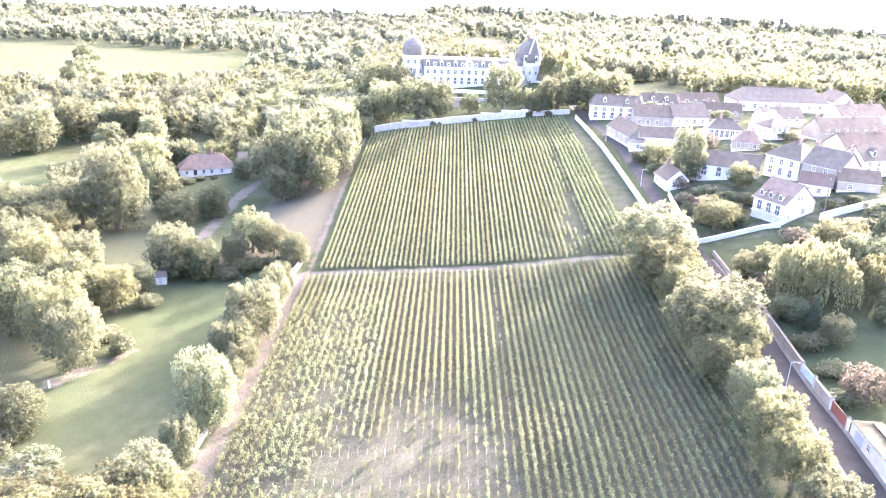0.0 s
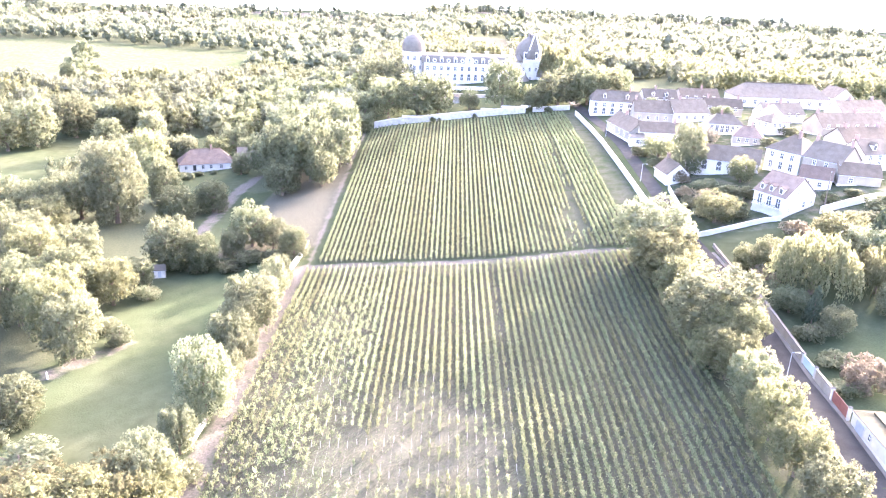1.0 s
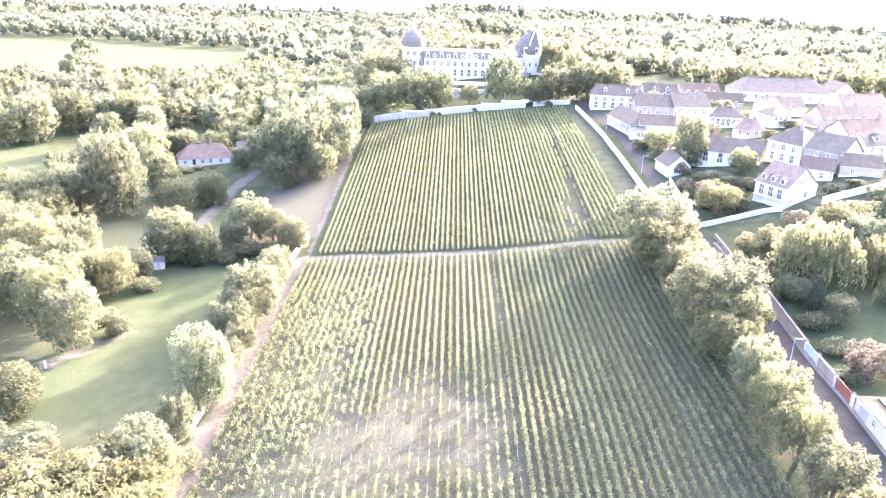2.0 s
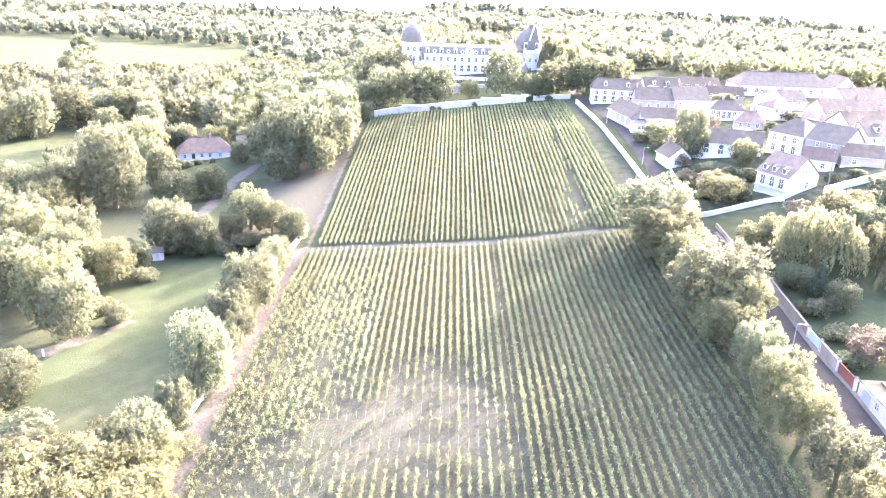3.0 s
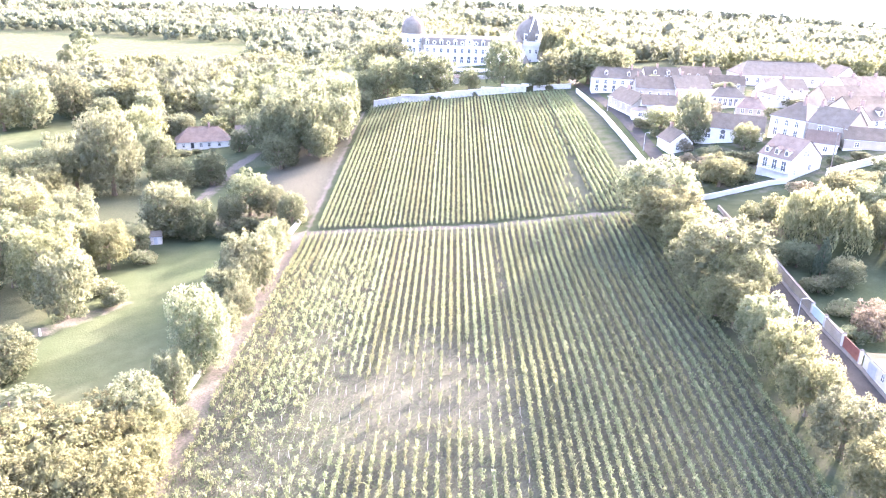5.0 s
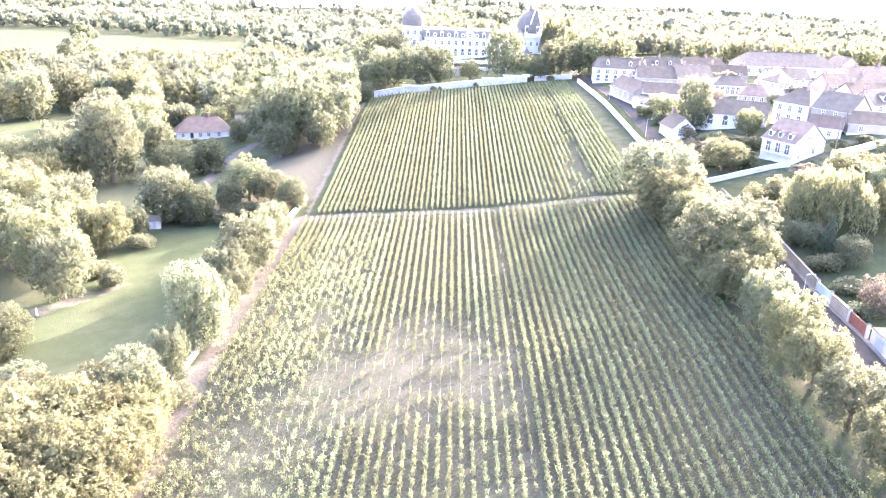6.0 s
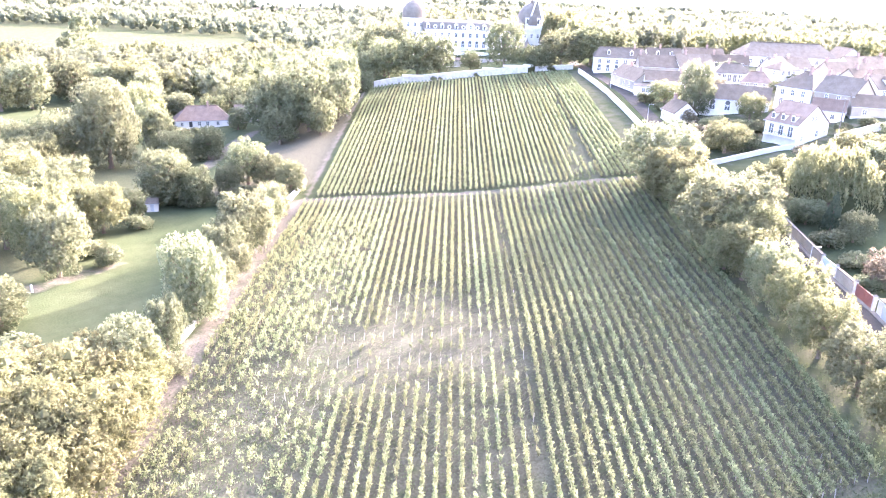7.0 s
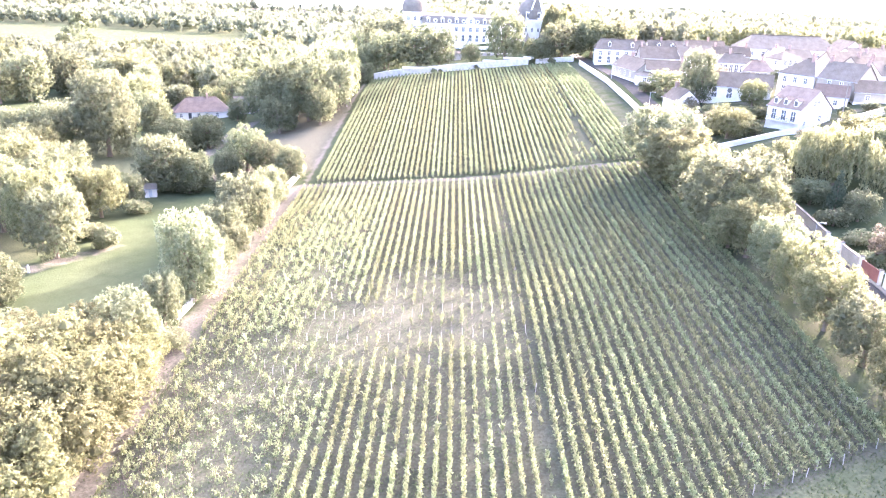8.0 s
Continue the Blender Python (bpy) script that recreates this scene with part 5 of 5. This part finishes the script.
# ---- vineyard ----
def leaf_cards(rng, p, size):
    """Three-cornered leaf clumps at the points p."""
    nn = rng.normal(size=p.shape)
    nn[:, 2] = np.abs(nn[:, 2]) * 0.7 + 0.2
    nn /= np.linalg.norm(nn, axis=1)[:, None]
    a = np.cross(nn, rng.normal(size=nn.shape))
    a /= np.linalg.norm(a, axis=1)[:, None]
    b = np.cross(nn, a)
    s = size[:, None]
    return np.stack([p - a * s * 0.65, p + a * s * 0.65, p + b * s * 1.15], axis=1)


def shoot_cards(rng, p, length):
    """Leafy young shoots that stand up out of the vines."""
    a = rng.uniform(0, 6.283, len(p))
    side = np.stack([np.cos(a), np.sin(a), np.zeros(len(p))], axis=1) * 0.09
    tip = np.stack([rng.normal(scale=0.3, size=len(p)), rng.normal(scale=0.3, size=len(p)), np.ones(len(p))], axis=1) * length[:, None]
    return np.stack([p - side, p + side, p + tip], axis=1)


def stem_cards(x, ys, base, h):
    out = []
    for dx, dy in ((0.035, 0), (0, 0.035)):
        lo = np.stack([np.full(len(ys), x), ys, base - 0.05], axis=1)
        hi = lo + np.stack([np.zeros(len(ys)), np.zeros(len(ys)), h * 0.6], axis=1)
        d = np.array((dx, dy, 0))
        out.append(np.stack([lo - d, lo + d, hi + d * 0.7, hi - d * 0.7], axis=1))
    return np.concatenate(out)


VINES = []
for i in range(6):
    rng1 = np.random.default_rng(500 + i)
    n1 = 60
    pts = np.stack([rng1.normal(scale=0.1, size=n1), rng1.uniform(-0.5, 0.5, n1), rng1.uniform(0.3, 1.2, n1)], axis=1)
    sp = np.stack([rng1.normal(scale=0.1, size=7), rng1.uniform(-0.5, 0.5, 7), rng1.uniform(0.8, 1.1, 7)], axis=1)
    VINES.append((quads_mesh("vine", np.concatenate([leaf_cards(rng1, pts, rng1.uniform(0.1, 0.23, n1)), shoot_cards(rng1, sp, rng1.uniform(0.35, 0.75, 7))]), LEAF_VINE, 3), quads_mesh("stem", stem_cards(0.0, np.zeros(1), np.zeros(1), np.full(1, 1.2)), BARK)))


def vine_row(x, y0, y1, seed, near=0.0, thin=0.0):
    """One trellised row: leafy vines with upright shoots over their stems. Vines before y = near stand singly."""
    rng = np.random.default_rng(seed)
    ys = np.arange(y0, y1, 0.95)
    ys = ys + rng.uniform(-0.2, 0.2, len(ys))
    vig = np.array([0.95 + 0.45 * noise.noise((x / 16, y / 16, 2.0)) + 0.25 * noise.noise((x / 4, y / 4, 5.0)) for y in ys])
    if y0 < 100 and x > 12:
        vig = 0.78 + 0.35 * vig
    weak = np.array([bare_patch(x, y) * 0.62 + 0.24 * between(x, -22, 11.4, 3) * (1 - smooth(95, 125, y)) + 0.4 * between(x, 28, 41, 4) * between(y, 76, 90, 5) + 0.35 * between(x, 33, 43, 3) * between(y, 98, 118, 6) + between(x, 30.0, 35.5, 0.8) * between(y, 160, 190 + 4 * (x - 30), 8) * 0.6 + between(x, 20, 32, 4) * between(y, 172, 230, 9) * 0.2 + 0.55 * between(x, 33.6, 36.4, 0.4) * between(y, 176, 286, 6) for y in ys])
    vig = np.clip(vig - weak - thin, 0, 1.1)
    wild = np.array([between(x, -60, -13, 5) * (1 - smooth(140, 165, y)) for y in ys])
    live = (rng.uniform(size=len(ys)) < 0.3 + vig * 0.95 - 0.4 * wild) & (vig > 0.06)
    ys, vig, wild = ys[live], vig[live], wild[live]
    row = tagged(new("vine_row"), "long row of leafy green grapevines", "vines", "vine rows")
    one = ys < near
    for y, v in zip(ys[one], vig[one]):
        leafy, stem = VINES[rng.integers(6)]
        p = part("vine", leafy, row, m=pose(x, y, G(x, y), 0, 0, rng.choice((0, 180))) @ Matrix.Diagonal((0.8 + 0.3 * v, 1, 0.65 + 0.4 * v, 1)))
        part("stem", stem, p)
    ys, vig, wild = ys[~one], vig[~one], wild[~one]
    n = 40 if y0 < 100 else 26
    off = rng.normal(scale=0.22, size=len(ys)) * wild
    h = (0.85 + 0.45 * vig) * rng.uniform(0.8, 1.15, len(ys))
    base = np.array([G(x, y) for y in ys])
    z = rng.uniform(0.2, 1.0, (len(ys), n)) ** 0.8
    along = np.where((ys < 118) & (x < 11.5), 0.3, 0.5)
    p = np.stack([x + off[:, None] + rng.normal(scale=0.09, size=(len(ys), n)) * (0.6 + vig[:, None] + 1.6 * wild[:, None]), ys[:, None] + rng.uniform(-1, 1, (len(ys), n)) * along[:, None], base[:, None] + z * h[:, None]], axis=2).reshape(-1, 3)
    size = (rng.uniform(0.11, 0.25, len(p)) if y0 < 100 else rng.uniform(0.16, 0.32, len(p))) * np.repeat(0.75 + 0.3 * vig, n)
    bearing = np.where((wild > 0.3) | (along < 0.4), 0.2, 0.45)
    keep_leaf = rng.uniform(size=len(p)) > 0.45 * np.repeat(wild, n)
    p, size = p[keep_leaf], size[keep_leaf]
    q = np.repeat(np.stack([x + off, ys, base + h * 0.55], axis=1), 8, axis=0)
    q += np.stack([rng.normal(scale=0.1, size=len(q)), rng.uniform(-1, 1, len(q)) * np.repeat(bearing, 8), rng.uniform(-0.1, 0.1, len(q))], axis=1)
    shoots = shoot_cards(rng, q, rng.uniform(0.4, 0.9, len(q)))
    tagged(part("foliage", quads_mesh("foliage", np.concatenate([leaf_cards(rng, p, size), shoots]), LEAF_VINE, 3), row), kind="stuff")
    tagged(part("stem", quads_mesh("stem", stem_cards(x, ys, base, h), BARK), row), kind="stuff")
    if -22 < x < 12 and y0 < 100:
        wire = Shape()
        for i in range(16):
            ya, yb = 76 + 3.4 * i, 79.4 + 3.4 * i
            za, zb = G(x, ya) + 0.75, G(x, yb) + 0.75
            wire.add([(x + d, yy, z + e) for yy, z in ((ya, za), (yb, zb)) for d, e in ((-0.006, 0), (0.006, 0), (0, 0.011))], [(0, 1, 4, 3), (1, 2, 5, 4), (2, 0, 3, 5)])
        part("wire", wire.mesh("wire", PALE_BARK), row)
        for i in range(9):
            yy = 76 + 6.5 * i + rng.uniform(-1, 1)
            part("stake", POST, row, m=pose(x + 0.05, yy, G(x, yy), rng.uniform(-5, 5), rng.uniform(-5, 5), 0))
    if 27 < x and y1 < 175:
        for d in (rng.uniform(-0.3, 1.2), rng.uniform(5, 8)):
            part("post", POST, row, m=pose(x + 0.05, y0 - 0.8 + d, G(x, y0 - 0.8 + d), rng.uniform(-6, 6), rng.uniform(-6, 6), 0))
    return row


POST = Shape().turned([(0.045, -0.3), (0.045, 1.15), (0.02, 1.2)], 6).mesh("post", PALE_BARK)
SPACING, UPPER_SPACING = 1.365, 1.285
for k in range(-32, 25):
    x = 11.8 + SPACING * k
    front = 48.0 if x < 29 else 57.0 + 0.42 * (x - 29)
    vine_row(x, front, track_y(x) - 2.0, 1100 + k, 66.0 if -14 < x < 14 else 0.0, 0.6 if k == 0 else 0.0)
for k in range(59):
    x = -29.6 + UPPER_SPACING * k
    vine_row(x, track_y(x) + 2.2, 295 + 0.1 * (x + 31), 2100 + k)

# weeds and grass tufts between the rows
rngw = np.random.default_rng(77)
wx, wy = rngw.uniform(-38, 50, 105000), rngw.uniform(44, 168, 105000)
thick = np.array([0.12 + 0.9 * max(0.0, noise.noise((a / 9, b / 9, 8.0))) + 0.6 * between(a, 28, 52, 3) * (1 - smooth(58, 70, b - 0.42 * (a - 29))) + 0.3 * between(a, -39, -35.5, 1.0) + 0.8 * between(a, -33, -14, 3) * (1 - smooth(140, 168, b)) + 0.35 * between(a, -40, 8, 8) * between(b, 60, 130, 10) for a, b in zip(wx, wy)])
thick *= np.where((wx > -36.8) & (wx < -32.2), 0.15, 1.0)
pick = rngw.uniform(size=len(wx)) < thick
wx, wy = wx[pick], wy[pick]
wz = np.array([G(a, b) for a, b in zip(wx, wy)]) - 0.02
tagged(new("weed", quads_mesh("weed", shoot_cards(rngw, np.stack([wx, wy, wz], axis=1), rngw.uniform(0.1, 0.34, len(wx))), GRASS, 3)), "yellow-green weeds and grass tufts between vines", "weeds", kind="stuff")

# straw slivers imitating sun and shadow streaks over the weak part of the vineyard
rngd = np.random.default_rng(80)
dx, dy = rngd.uniform(-28, 11.6, 90000), rngd.uniform(70, 135, 90000)
lying = np.array([0.12 + 0.8 * bare_patch(a, b) + 0.25 * (1 - smooth(100, 130, b)) for a, b in zip(dx, dy)]) * np.array([0.35 + 1.1 * noise.noise((0.8 * a - 0.6 * b, (0.6 * a + 0.8 * b) / 7, 6.0)) for a, b in zip(dx, dy)])
pick = rngd.uniform(size=len(dx)) < lying
dx, dy = dx[pick], dy[pick]
foot = np.stack([dx, dy, np.array([G(a, b) for a, b in zip(dx, dy)]) + 0.06], axis=1)
# slivers point along the sun's bearing, as the raking streaks would
turn = rngd.normal(radians(38), 0.12, len(dx))
way = np.stack([np.sin(turn), np.cos(turn), rngd.uniform(0.0, 0.12, len(dx))], axis=1) * rngd.uniform(0.3, 1.1, len(dx))[:, None]
side = np.stack([np.cos(turn), -np.sin(turn), np.zeros(len(dx))], axis=1) * rngd.uniform(0.02, 0.05, len(dx))[:, None]
tagged(new("straw", quads_mesh("straw", np.stack([foot - side, foot + side, foot + way], axis=1), STREAK_STRAW, 3)), "pale straw slivers imitating sun and shadow streaks", "straw", kind="stuff")

# rough grass of the meadow, the headland and the bank
rngg = np.random.default_rng(79)
gx, gy = rngg.uniform(-84, 52, 190000), rngg.uniform(44, 168, 190000)
lush = np.array([0.7 * between(a, -40, -36.8, 0.8) + 0.8 * between(a, 44, 53, 1.0) + 0.8 * between(a, 28, 52, 3) * (1 - smooth(54, 60, b - 0.42 * (a - 29))) for a, b in zip(gx, gy)]) * np.array([0.45 + 0.55 * noise.noise((a / 5, b / 5, 3.0)) + 0.4 * noise.noise((a / 1.6, b / 1.6, 9.0)) for a, b in zip(gx, gy)])
pick = rngg.uniform(size=len(gx)) < lush
gx, gy = gx[pick], gy[pick]
gz = np.array([G(a, b) for a, b in zip(gx, gy)])
tagged(new("grass", quads_mesh("grass", shoot_cards(rngg, np.stack([gx, gy, gz], axis=1), rngg.uniform(0.08, 0.24, len(gx))), GRASS, 3)), "rough green meadow grass in tufts", "grass", kind="stuff")

# clipped hedge along the castle terrace
rngh = np.random.default_rng(78)
hx, hy, hz = rngh.uniform(-6, 33, 2600), rngh.uniform(355.6, 357.0, 2600), rngh.uniform(16.4, 17.7, 2600)
hedge = tagged(new("hedge", quads_mesh("hedge", leaf_cards(rngh, np.stack([hx, hy, hz], axis=1), rngh.uniform(0.3, 0.6, 2600)), LEAF_DARK, 3)), "dark clipped hedge along the castle terrace", "hedge")
